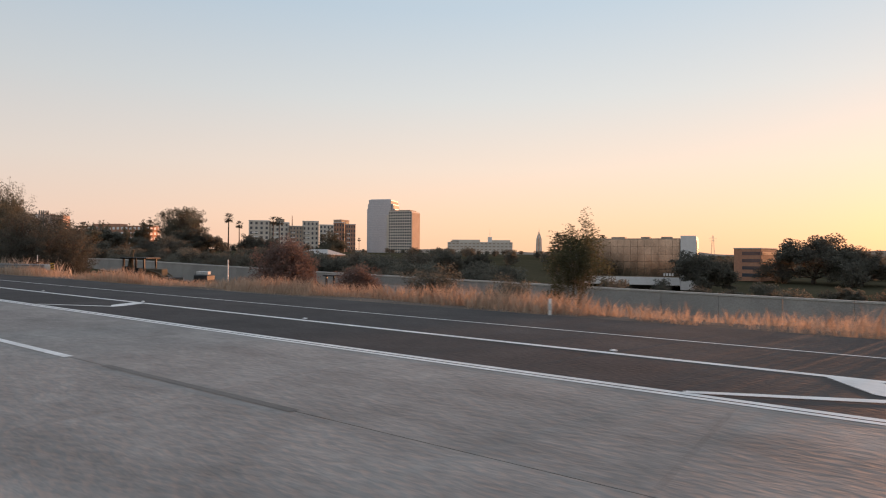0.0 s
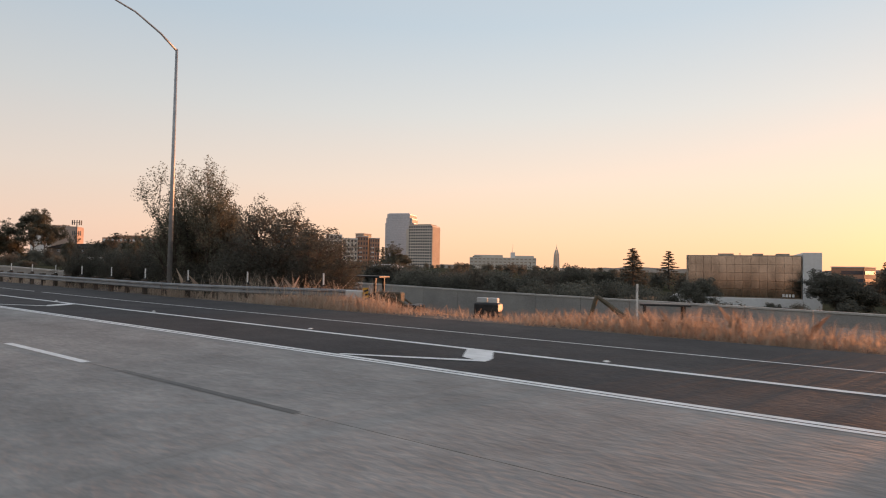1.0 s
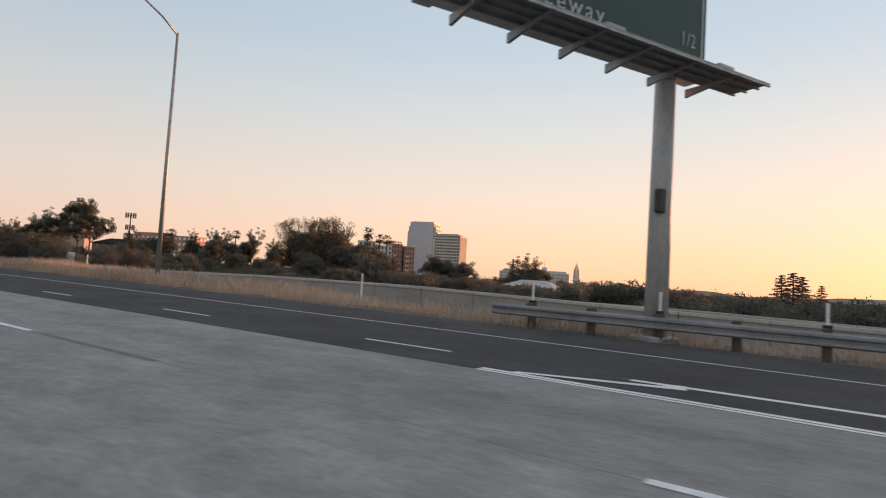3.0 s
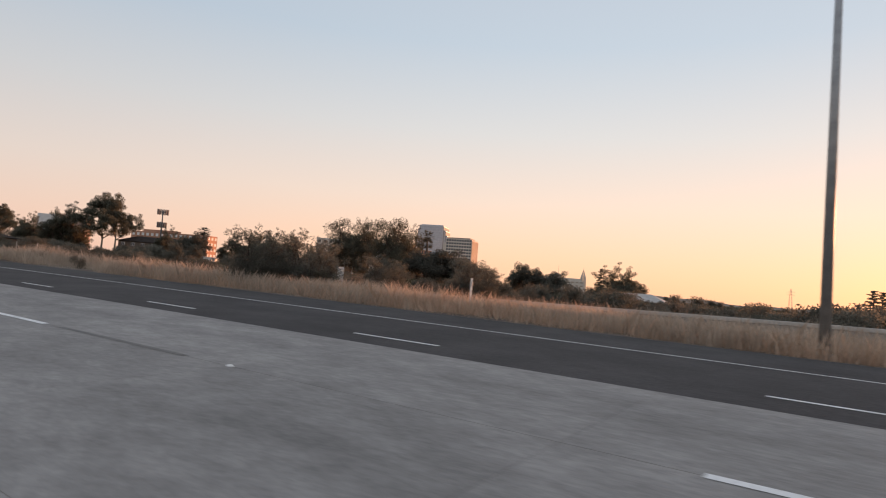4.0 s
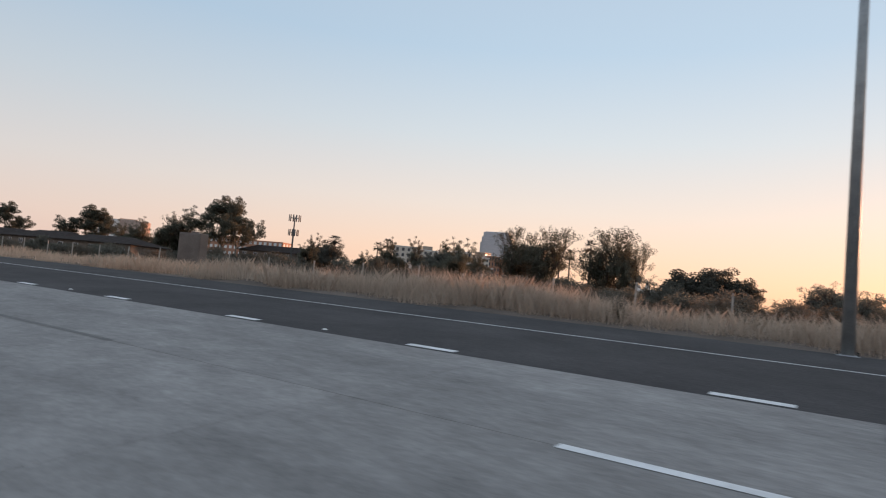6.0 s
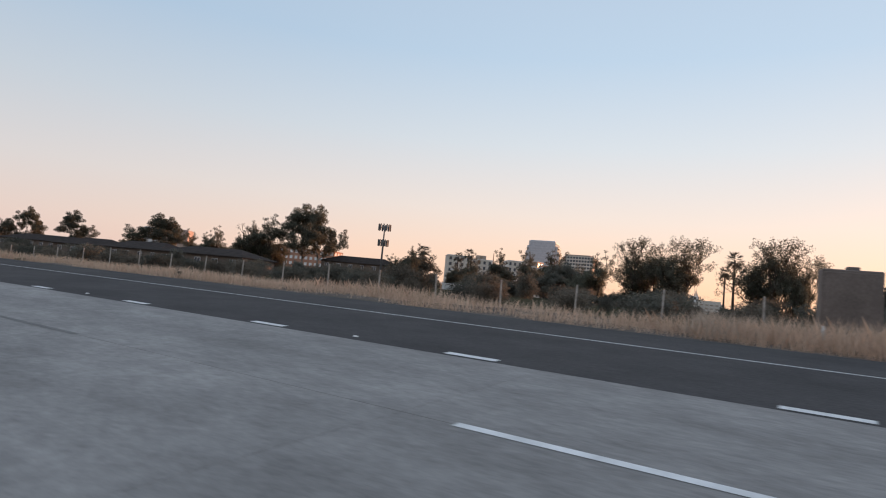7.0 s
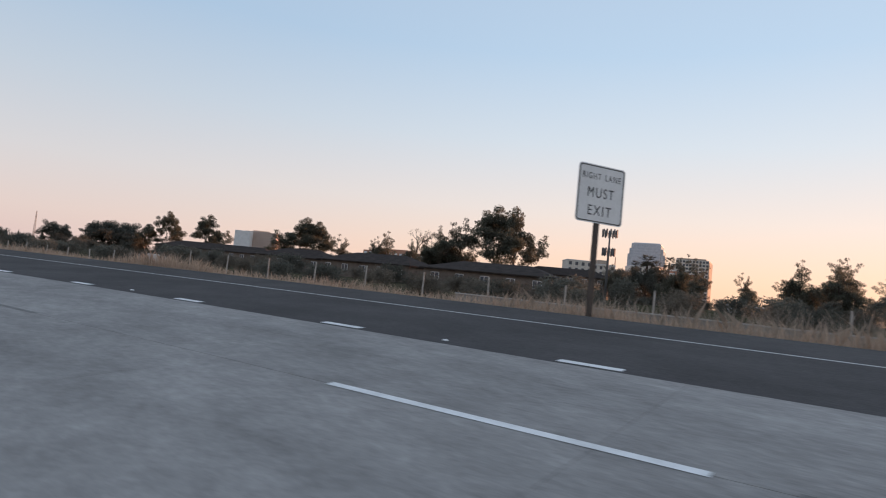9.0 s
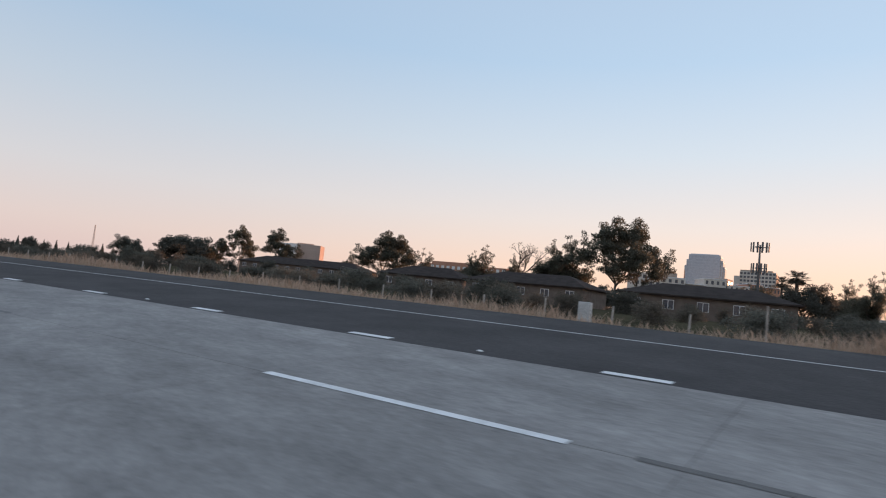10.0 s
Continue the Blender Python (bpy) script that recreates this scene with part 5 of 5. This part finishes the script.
def twin_box(x, y, top):
    z = ground_at(x, y)
    root = thing("equipment_trailer", pose(x, y, z, 0, 0, 15), "dark equipment trailer carrying two pale boxes", "trailer")
    h = top - z
    bm = bmesh.new()
    box(bm, 0, 0, 0.45, 1.5, 1.1, h - 0.75, 0, 0.08)
    part("body", bm, "dark_metal", root)
    for dx in (-0.34, 0.34):
        bm = bmesh.new()
        box(bm, dx, -0.1, h - 0.3, 0.6, 0.4, 0.3, 0, 0.03)
        part("pale_box", bm, "sign_side", root, "pale box")
    for px in (-0.5, 0.5):
        for py in (-0.6, 0.6):
            wheel("wheel", root, px, py, 0.35, 0.22)


twin_box(213.1, 31.4, -0.2)


def sacks(x, y, count, seed):
    rng = random.Random(seed)
    for _ in range(count):
        bm = bmesh.new()
        bmesh.ops.create_icosphere(bm, subdivisions=2, radius=0.45)
        for v in bm.verts:
            v.co *= 1 + 0.18 * noise.noise(v.co * 3 + Vector((seed, 0, 0)))
            v.co.z *= 0.75
        px, py = x + rng.uniform(-1.3, 1.3), y + rng.uniform(-0.9, 0.9)
        ob = part("sandbag", bm, "sack", smooth=True)
        ob.matrix_basis = pose(px, py, ground_at(px, py) + 0.25, 0, 0, rng.uniform(0, 180))
        tagged(ob, "bulging off-white sack lying in the yard", "sack", "sacks in the yard")


sacks(216.5, 33.0, 7, 1)
sacks(221.5, 36.0, 5, 2)


def delineator(u, v, tall, label="slim white delineator post on the verge"):
    p = at(u, v)
    p.z = float(ground_z(np.float64(u), v))
    root = thing("delineator_post", Matrix.Translation(p), label, "post", "delineator posts")
    bm = bmesh.new()
    tube(bm, [(0, 0, -0.2), (0, 0, tall)], [0.045, 0.04], 8)
    part("stem", bm, "plastic", root)
    bm = bmesh.new()
    tube(bm, [(0, 0, tall - 0.3), (0, 0, tall - 0.12)], [0.05, 0.05], 8)
    part("band", bm, "sign_side", root, "grey reflective band")


for u, v, tall in ((223.3, 26.2, 2.3), (135.7, 18.5, 1.3), (254.0, 15.2, 0.5), (61.0, 17.0, 0.5), (160.0, 18.0, 1.3)):
    delineator(u, v, tall)


def cabinet_box(u, v, w, tall, label):
    p = at(u, v)
    p.z = float(ground_z(np.float64(u), v))
    root = thing("utility_cabinet", Matrix.Translation(p) @ Matrix.Rotation(radians(heading(u) + 12), 4, "Z"), label, "cabinet", "utility cabinets")
    bm = bmesh.new()
    box(bm, 0, 0, -0.3, w + 0.2, 0.8, 0.4, 0, 0.03)
    part("plinth", bm, "cap", root)
    bm = bmesh.new()
    box(bm, 0, 0, 0.1, w, 0.6, tall, 0, 0.03)
    body = part("body", bm, "sign_side", root)
    bm = bmesh.new()
    box(bm, 0, -0.31, 0.18, w - 0.12, 0.03, tall - 0.16, 0, 0.01)
    door = part("door", bm, "sign_side", body)
    door["label"] = "flat pale door"
    if w > 1.2:
        bm = bmesh.new()
        box(bm, 0.05, 0, 0.1 + tall, 0.3, 0.3, 0.1, 0, 0.02)
        part("vent_cap", bm, "cabinet", root)
        body.data.materials[0] = door.data.materials[0] = M["cabinet"]
        door["label"] = "flat grey-brown door"


cabinet_box(-32.2, 23.2, 0.5, 0.8, "narrow pale grey utility cabinet beside the fence")
cabinet_box(61.5, 19.8, 1.45, 1.95, "broad dull grey-brown roadside control cabinet in grass")
cabinet_box(125.9, 21.8, 0.6, 1.35, "small pale utility cabinet in the dry grass")


def wall_patches():
    """Pale painted-over areas on the sound wall."""
    for u0, u1, top, h in ((233.4, 229.2, -1.9, 1.3), (224.6, 220.4, -1.7, 1.15)):
        a, b = at(u0, 45.86), at(u1, 45.86)
        bm = bmesh.new()
        bm.faces.new([bm.verts.new((p.x, p.y, z)) for p, z in ((a, top - h), (b, top - h), (b, top + 0.1), (a, top))])
        tagged(part("paint_patch", bm, "pale_patch"), "pale painted-over patch on the sound wall", "wall paint", kind="structure")


wall_patches()


# ---- buildings ----
def facade(parent, w, d, h, rows, cols, wall, pane, z0=0.0, win=(0.6, 0.55), sides=(0, 1, 2, 3), name="window", base=0.0):
    """A block with recessed-looking windows set on chosen sides (0 front -y, 1 right +x, 2 back, 3 left)."""
    bm = bmesh.new()
    box(bm, 0, 0, z0, w, d, h, 0, 0.15)
    part("wall", bm, wall, parent)
    shared = {}
    for s in sides:
        span = w if s % 2 == 0 else d
        n = cols if s % 2 == 0 else max(2, round(cols * d / w))
        for r in range(rows):
            for c in range(n):
                ww, wh = span / n * win[0], h / rows * win[1]
                key = (round(ww, 3), round(wh, 3))
                if key not in shared:
                    bm = bmesh.new()
                    box(bm, 0, 0, -wh / 2, ww, 0.16, wh, 0, 0.03)
                    me = bpy.data.meshes.new(name)
                    bm.to_mesh(me)
                    bm.free()
                    me.materials.append(M[pane])
                    shared[key] = me
                ob = new(name, shared[key])
                ob.parent = parent
                x = -span / 2 + span * (c + 0.5) / n
                z = z0 + base + (h - base) * (r + 0.5) / rows
                off = (d if s % 2 == 0 else w) / 2 + 0.02
                ob.matrix_basis = Matrix.Rotation(radians(90 * s), 4, "Z") @ Matrix.Translation((x, -off, z))


def office_tower():
    """Blue-grey tower with stepped corners."""
    x, y = -429, 785
    z = ground_at(x, y)
    root = thing("office_tower", pose(x, y, z, 0, 0, 21), "tall blue-grey glass office tower with stepped corners", "skyscraper")
    h = 94 - z
    for name, w, d, hh in (("core", 40, 38, h), ("shoulder", 46, 32, h - 7), ("shoulder", 51, 26, h - 15)):
        bm = bmesh.new()
        box(bm, 0, 0, 0, w, d, hh, 0, 0.4)
        part(name, bm, "tower_glass", root)
        bm = bmesh.new()
        box(bm, w / 2 + 0.2, 0, 2, 0.3, d - 1.2, hh - 4)
        part("end_glazing", bm, "mirror_glass", root, "mirrored end glazing")
    for k in range(22):
        bm = bmesh.new()
        zz = 6 + k * 4.0
        if zz > h - 3:
            break
        big = zz < h - 16
        mid = zz < h - 8
        box(bm, 0, 0, zz, 51.3 if big else 46.3 if mid else 40.3, 26.3, 1.1)
        box(bm, 0, 0, zz, 40.3, 38.3, 1.1)
        part("floor_band", bm, "tower_band", root)
    bm = bmesh.new()
    box(bm, 0, 0, h, 36, 30, 1.2, 0, 0.2)
    part("parapet", bm, "tower_band", root)


def grid_tower():
    x, y = -331, 722
    z = ground_at(x, y)
    root = thing("grid_tower", pose(x, y, z, 0, 0, 17), "cream office block with a regular grid of dark windows", "skyscraper")
    h = 67.0 - z
    facade(root, 38, 34, h, 15, 10, "cream", "glass", 0, sides=(0,), win=(0.7, 0.58))
    bm = bmesh.new()
    box(bm, 19.2, 0.5, 0, 0.6, 34, h - 2)
    part("side_wall", bm, "tan", root, "plain tan side wall")
    bm = bmesh.new()
    box(bm, -2, 0, h, 34, 26, 2.2, 0, 0.2)
    part("roof_plant", bm, "tan", root)
    bm = bmesh.new()
    box(bm, -22, 4, 0, 8, 26, h - 5, 0, 0.2)
    part("stair_wing", bm, "cream", root)


def apartments():
    """Stepped cream apartment block with balconies and terracotta ends."""
    x, y = -270, 466
    z = ground_at(x, y)
    root = thing("apartment_block", pose(x, y, z, 0, 0, 47), "five-storey cream apartment block with balconies and terracotta ends", "apartment building")
    for i, (cx, w, h, wall) in enumerate(((-48, 22, 37.5, "cream"), (-26, 20, 36, "cream"), (-8, 14, 32, "tan"), (8, 18, 38, "cream"), (26, 16, 34, "cream"), (40, 12, 37, "terracotta"), (53, 11, 35, "terracotta"))):
        hh = h - z
        block = thing("wing", Matrix.Translation((cx, (i % 2) * 4.0, 0)), "", "")
        block.parent = root
        facade(block, w, 22, hh, 5 if hh < 28 else 6, 4, wall, "glass", 0, sides=(0, 1), win=(0.45, 0.5), base=3.0)
        for r in range(4):
            bm = bmesh.new()
            box(bm, -w * 0.2, -11.6, 6.5 + r * 5.0, w * 0.3, 1.3, 1.0, 0, 0.05)
            part("balcony", bm, "white_wall", block)
        bm = bmesh.new()
        box(bm, 0, 0, hh, w + 0.6, 22.6, 0.6, 0, 0.05)
        part("parapet", bm, "white_wall", block)
    for cx, w, hh in ((-26, 9, 5.0), (8, 11, 3.0)):
        bm = bmesh.new()
        box(bm, cx, 2, 35.5 - z, w, 8, hh, 0, 0.1)
        part("roof_plant", bm, "tan", root)
    bm = bmesh.new()
    tube(bm, [(-13, 6, 20), (-13, 6, 45 - z)], [0.8, 0.3], 8)
    part("chimney", bm, "terracotta", root)


def low_offices():
    x, y = -198, 732
    z = ground_at(x, y)
    root = thing("low_office_block", pose(x, y, z, 0, 0, 31), "long low cream office building with roof plant", "office building")
    facade(root, 92, 24, 19.5 - z, 4, 16, "cream", "tan", 0, sides=(0, 1), win=(0.6, 0.35))
    for cx, w, hh, mat in ((-20, 40, 3.5, "cream"), (14, 6, 7.5, "white_wall"), (30, 26, 3.0, "cream"), (-36, 12, 2.0, "tan")):
        bm = bmesh.new()
        box(bm, cx, 0, 19.5 - z, w, 14, hh, 0, 0.1)
        part("roof_plant", bm, mat, root)
    bm = bmesh.new()
    tube(bm, [(14, 0, 26 - z), (14, 0, 39 - z)], [0.35, 0.12], 6)
    part("mast", bm, "galv", root)


def spire():
    x, y = -330.5, 1184
    z = ground_at(x, y)
    root = thing("church_spire", pose(x, y, z, 0, 0, 20), "slender pale pointed church spire", "spire")
    bm = bmesh.new()
    for i in range(6):
        a = radians(60 * i)
        tube(bm, [(5 * math.cos(a), 5 * math.sin(a), 0), (4 * math.cos(a), 4 * math.sin(a), 38 - z + i % 3), (0.6 * math.cos(a), 0.6 * math.sin(a), 53 - z - (i % 3) * 3)], [2.2, 1.6, 0.2], 6)
    part("shaft", bm, "cream", root)
    bm = bmesh.new()
    tube(bm, [(0, 0, 50 - z), (0, 0, 60 - z)], [0.5, 0.1], 6)
    part("finial", bm, "galv", root)


def hotel():
    x, y = -1135, 538
    z = ground_at(x, y)
    root = thing("hotel", pose(x, y, z, 0, 0, 50), "broad pinkish hotel with a sign along the roof edge", "hotel")
    facade(root, 62, 40, 77 - z, 15, 13, "pink_wall", "tan", 0, sides=(0,), win=(0.4, 0.35))
    bm = bmesh.new()
    box(bm, -30, -21, 0, 30, 40, 75 - z, 0, 0.2)
    part("side_wing", bm, "white_wall", root)
    for i in range(9):
        bm = bmesh.new()
        box(bm, -14 + i * 3.6, -18, 77.6 - z, 2.7, 0.6, 1.7, 0, 0.1)
        part("sign_bar", bm, "terracotta", root)
    bm = bmesh.new()
    box(bm, 0, -18, 77 - z, 36, 0.4, 0.6)
    part("sign_rail", bm, "galv", root)


def glass_offices():
    """Mirrored glass office block set in a white L-shaped frame."""
    x0, x1 = Vector((188.1, 176.7, 0)), Vector((219.8, 183.0, 0))
    run = x1 - x0
    w = run.length
    z = ground_at(206, 176)
    root = thing("glass_office_block", Matrix.Translation((x0.x, x0.y, z)) @ Matrix.Rotation(math.atan2(run.y, run.x), 4, "Z"), "mirrored glass office block in a white L-shaped frame", "office building")
    h = 6.9 - z
    bm = bmesh.new()
    box(bm, w / 2 - 2.2, 12, 3.2, w - 4.4, 23.5, h - 3.4, 0, 0.05)
    part("core", bm, "tan", root)
    cols, rows = 14, 5
    gw = (w - 5.0) / cols
    gh = (h - 4.2) / rows
    for r in range(rows):
        for c in range(cols):
            bm = bmesh.new()
            box(bm, 0.5 + gw * (c + 0.5), 0.1, 3.7 + gh * r + 0.03, gw - 0.06, 0.12, gh - 0.06)
            pane_ = part("pane", bm, "mirror_glass", root)
            pane_.rotation_euler = (random.uniform(-0.003, 0.003), 0, random.uniform(-0.002, 0.002))
    bm = bmesh.new()
    box(bm, w - 2.1, 11.4, 0, 4.2, 24.8, h + 0.5, 0, 0.08)
    part("end_frame", bm, "white_wall", root, "white end wall")
    bm = bmesh.new()
    box(bm, w / 2 - 4.2, 11.0, 1.2, w - 0.2, 24.4, 2.3, 0, 0.08)
    part("base_frame", bm, "white_wall", root, "white base band")
    bm = bmesh.new()
    box(bm, w / 2 - 2, 13, 0, w - 8, 18, 1.3)
    part("plinth", bm, "dark_metal", root)
    for cx, ww in ((10, 4), (18, 2.5), (24, 3)):
        bm = bmesh.new()
        box(bm, cx, 6, h - 0.2, ww, 5, 0.55, 0, 0.05)
        part("roof_plant", bm, "tan", root)
    for i in range(4):
        bm = bmesh.new()
        box(bm, w - 8.6 + i * 0.75, -0.02, 4.0, 0.5, 0.06, 0.75, 0, 0.01)
        part("number_bar", bm, "white_wall", root)
    for r in range(4):
        for c in range(5):
            bm = bmesh.new()
            box(bm, w + 0.06, 3.2 + 4.4 * c, 3.9 + r * (h - 4.4) / 4, 0.12, 4.2, (h - 4.4) / 4 - 0.25)
            part("side_pane", bm, "mirror_glass", root)


def striped_offices():
    """A terracotta block with bands of windows."""
    z = ground_at(224, 255)
    root = thing("banded_office_block", pose(224.4, 258, z, 0, 0, -10), "terracotta office block with long bands of windows", "office building")
    h = 4.4 - z
    bm = bmesh.new()
    box(bm, 0, 0, 0, 9.6, 18, h, 0, 0.1)
    part("wall", bm, "terracotta", root)
    for r in range(4):
        zz = h - 2.3 - r * 2.7
        for x, y, sx, sy in ((1.4, -9.03, 6.4, 0.14), (4.83, 0, 0.14, 16)):
            bm = bmesh.new()
            box(bm, x, y, zz, sx, sy, 1.25, 0, 0.02)
            part("window_band", bm, "glass", root)
    bm = bmesh.new()
    box(bm, 0, 0, h, 9.9, 18.3, 0.4, 0, 0.05)
    part("parapet", bm, "cream", root)


def brick_block():
    """A long low block far off, brick above and pale windows."""
    root = thing("brick_block", pose(-423, 336, ground_at(-423, 330), 0, 0, 25), "long low brick building with a row of pale windows", "office building")
    h = 30.5 - ground_at(-423, 330)
    facade(root, 84, 18, h, 5, 16, "terracotta", "white_wall", 0, sides=(0, 1), win=(0.55, 0.5))
    bm = bmesh.new()
    box(bm, -14, 0, h, 34, 12, 2.4, 0, 0.1)
    part("roof_plant", bm, "terracotta", root)


def house(u, v, w, d, eave, ridge, turn=0.0, roof="roof", label="low stucco house with a dark shingle roof"):
    p = at(u, v)
    z = float(ground_z(np.float64(u), v))
    root = thing("house", Matrix.Translation((p.x, p.y, z)) @ Matrix.Rotation(radians(heading(u) + turn), 4, "Z"), label, "house", "houses beyond the fence")
    bm = bmesh.new()
    box(bm, 0, 0, -1, w, d, eave + 1, 0, 0.05)
    part("wall", bm, "stucco", root)
    bm = bmesh.new()
    a, b, e = w / 2 + 0.6, d / 2 + 0.6, eave
    q = [bm.verts.new(c) for c in ((-a, -b, e), (a, -b, e), (a, b, e), (-a, b, e), (-a + d * 0.45, 0, ridge), (a - d * 0.45, 0, ridge), (-a, -b, e - 0.2), (a, -b, e - 0.2), (a, b, e - 0.2), (-a, b, e - 0.2))]
    for f in ((0, 1, 5, 4), (1, 2, 5), (2, 3, 4, 5), (3, 0, 4), (6, 7, 1, 0), (7, 8, 2, 1), (8, 9, 3, 2), (9, 6, 0, 3), (9, 8, 7, 6)):
        bm.faces.new([q[i] for i in f])
    part("roof", bm, roof, root)
    for i in range(max(2, int(w / 4))):
        x = -w / 2 + w * (i + 0.5) / max(2, int(w / 4))
        bm = bmesh.new()
        box(bm, x, -d / 2 - 0.03, eave - 2.0, 1.5, 0.1, 1.3, 0, 0.02)
        win = part("window", bm, "white_wall", root, "white window frame")
        for dx in (-0.36, 0.36):
            bm = bmesh.new()
            box(bm, x + dx, -d / 2 - 0.07, eave - 1.92, 0.62, 0.06, 1.14)
            part("pane", bm, "glass", win)


office_tower(), grid_tower(), apartments(), low_offices(), spire(), hotel(), glass_offices(), striped_offices(), brick_block()
for u, v, w, d, eave, ridge, turn in ((-38, 92, 22, 12, 3.0, 4.8, 6), (-62, 100, 22, 12, 3.2, 5.3, -4), (-83, 108, 18, 12, 3.2, 5.4, 4), (-139, 169, 46, 15, 4.3, 6.9, 4),
                                      (-50, 182, 27, 12, 6.3, 8.8, 10), (142, 106, 20, 11, 2.2, 3.4, 4)):
    house(u, v, w, d, eave, ridge, turn)
house(109.5, 149, 14, 9, 3.4, 5.2, 5, "cap", "low stucco house with a pale grey roof")


def glazed_block():
    """A slim block whose end is glazed with mirrored panes."""
    x, y = -290, 546
    z = ground_at(x, y)
    root = thing("stair_block", pose(x, y, z, 0, 0, 8), "slim tan block with mirrored glass on its end", "office building")
    h = 44 - z
    bm = bmesh.new()
    box(bm, 0, 0, 0, 12, 17, h, 0, 0.15)
    part("wall", bm, "tan", root)
    for k in range(4):
        for s in (-1, 1):
            bm = bmesh.new()
            box(bm, 6.08, s * 4.0, h - 8.0 - k * 7.5, 0.16, 5.2, 6.6, 0, 0.03)
            part("pane", bm, "mirror_glass", root)
    bm = bmesh.new()
    box(bm, 0, 0, h, 12.4, 17.4, 0.6, 0, 0.05)
    part("parapet", bm, "cream", root)


glazed_block()


def lattice_mast(name, label, x, y, top, wide):
    z = ground_at(x, y)
    root = thing(name, pose(x, y, z, 0, 0, 20), label, "mast")
    h = top - z
    bm = bmesh.new()
    for sx, sy in ((-1, -1), (1, -1), (1, 1), (-1, 1)):
        tube(bm, [(sx * wide, sy * wide, 0), (sx * wide * 0.25, sy * wide * 0.25, h)], [0.18, 0.1], 5)
    part("legs", bm, "galv", root)
    for k in range(9):
        a, b = 1 - 0.75 * k / 9, 1 - 0.75 * (k + 1) / 9
        bm = bmesh.new()
        for (sx, sy), (tx, ty) in (((-1, -1), (1, -1)), ((1, -1), (1, 1)), ((1, 1), (-1, 1)), ((-1, 1), (-1, -1))):
            tube(bm, [(sx * wide * a, sy * wide * a, h * k / 9), (tx * wide * b, ty * wide * b, h * (k + 1) / 9)], [0.08, 0.08], 4)
        part("brace", bm, "galv", root)
    return root, h


lattice_mast("radio_mast", "thin grey lattice radio mast far off", -712.5, 90.0, 37.8, 1.0)
pylon, tall = lattice_mast("power_pylon", "grey lattice power pylon far off", 60.0, 997.0, 34.3, 2.6)
for k in (0.72, 0.85):
    bm = bmesh.new()
    tube(bm, [(-5.5, 0, tall * k), (0, 0, tall * (k + 0.03)), (5.5, 0, tall * k)], [0.12, 0.2, 0.12], 5)
    part("cross_arm", bm, "galv", pylon)


def white_shed():
    x, y = -44.0, 123.5
    z = ground_at(x, y)
    root = thing("shed", pose(x, y, z, 0, 0, 25), "long low white metal shed behind the trees", "shed")
    h = 4.3 - z
    bm = bmesh.new()
    box(bm, 0, 0, 0, 10.0, 4.0, h - 0.25, 0, 0.03)
    part("wall", bm, "white_wall", root)
    bm = bmesh.new()
    box(bm, 0, 0, h - 0.25, 10.6, 4.6, 0.25, 0, 0.05)
    part("roof", bm, "white_wall", root)
    for x in (-3.0, 0.6):
        bm = bmesh.new()
        box(bm, x, -2.03, 0, 2.6, 0.08, max(h - 0.5, 0.6), 0, 0.01)
        part("door", bm, "sign_side", root)


white_shed()


def hills():
    us = np.linspace(-1.5, 0.9, 160)
    verts, faces = [], []
    for i, a in enumerate(us):
        x, y = -math.sin(a) * -3600, math.cos(a) * 3600
        top = 26 + 22 * noise.noise((a * 6, 0, 0)) + 9 * noise.noise((a * 22, 3, 0)) + 5 * noise.noise((a * 70, 5, 0))
        for r, z in ((0.92, -20), (1.0, max(top, 4)), (1.1, -20)):
            verts.append((x * r, y * r, z))
        if i:
            k = 3 * i
            faces += [(k - 3, k, k + 1, k - 2), (k - 2, k + 1, k + 2, k - 1)]
    tagged(raw("hills", verts, faces, "hill", smooth=True), "low hazy brown hills on the horizon", "hills", kind="structure")


hills()
for src, _ in LIBRARY.values():
    for ob in (*src.children_recursive, src):
        bpy.data.objects.remove(ob)


# ---- concrete slabs ----
def slabs():
    for v0, v1 in ((0.98, 4.444), (4.456, 7.71)):
        u = 292.0
        while u > -112:
            w = u - 4.59
            mid_u, mid_v = (u + w) / 2, (v0 + v1) / 2
            turn, _, _, bank = (float(a) for a in road(mid_u))
            m = Matrix.Translation(at(mid_u, mid_v)) @ Matrix.Rotation(turn, 4, "Z") @ Matrix.Rotation(math.atan(bank), 4, "X")
            back = m.inverted()
            ring = [back @ at(a, b) for a, b in ((u - 0.003, v0), (w + 0.003, v0), (w + 0.003, float(seam(w)) - 0.01 if v1 > 5 else v1), (u - 0.003, float(seam(u)) - 0.01 if v1 > 5 else v1))]
            low = [p - Vector((0, 0, 0.2)) for p in ring]
            ob = raw("concrete_slab", ring + low, [(3, 2, 1, 0), (4, 5, 6, 7), (0, 1, 5, 4), (1, 2, 6, 5), (2, 3, 7, 6), (3, 0, 4, 7)], "concrete_lane", right)
            ob.matrix_basis = m
            u = w


slabs()
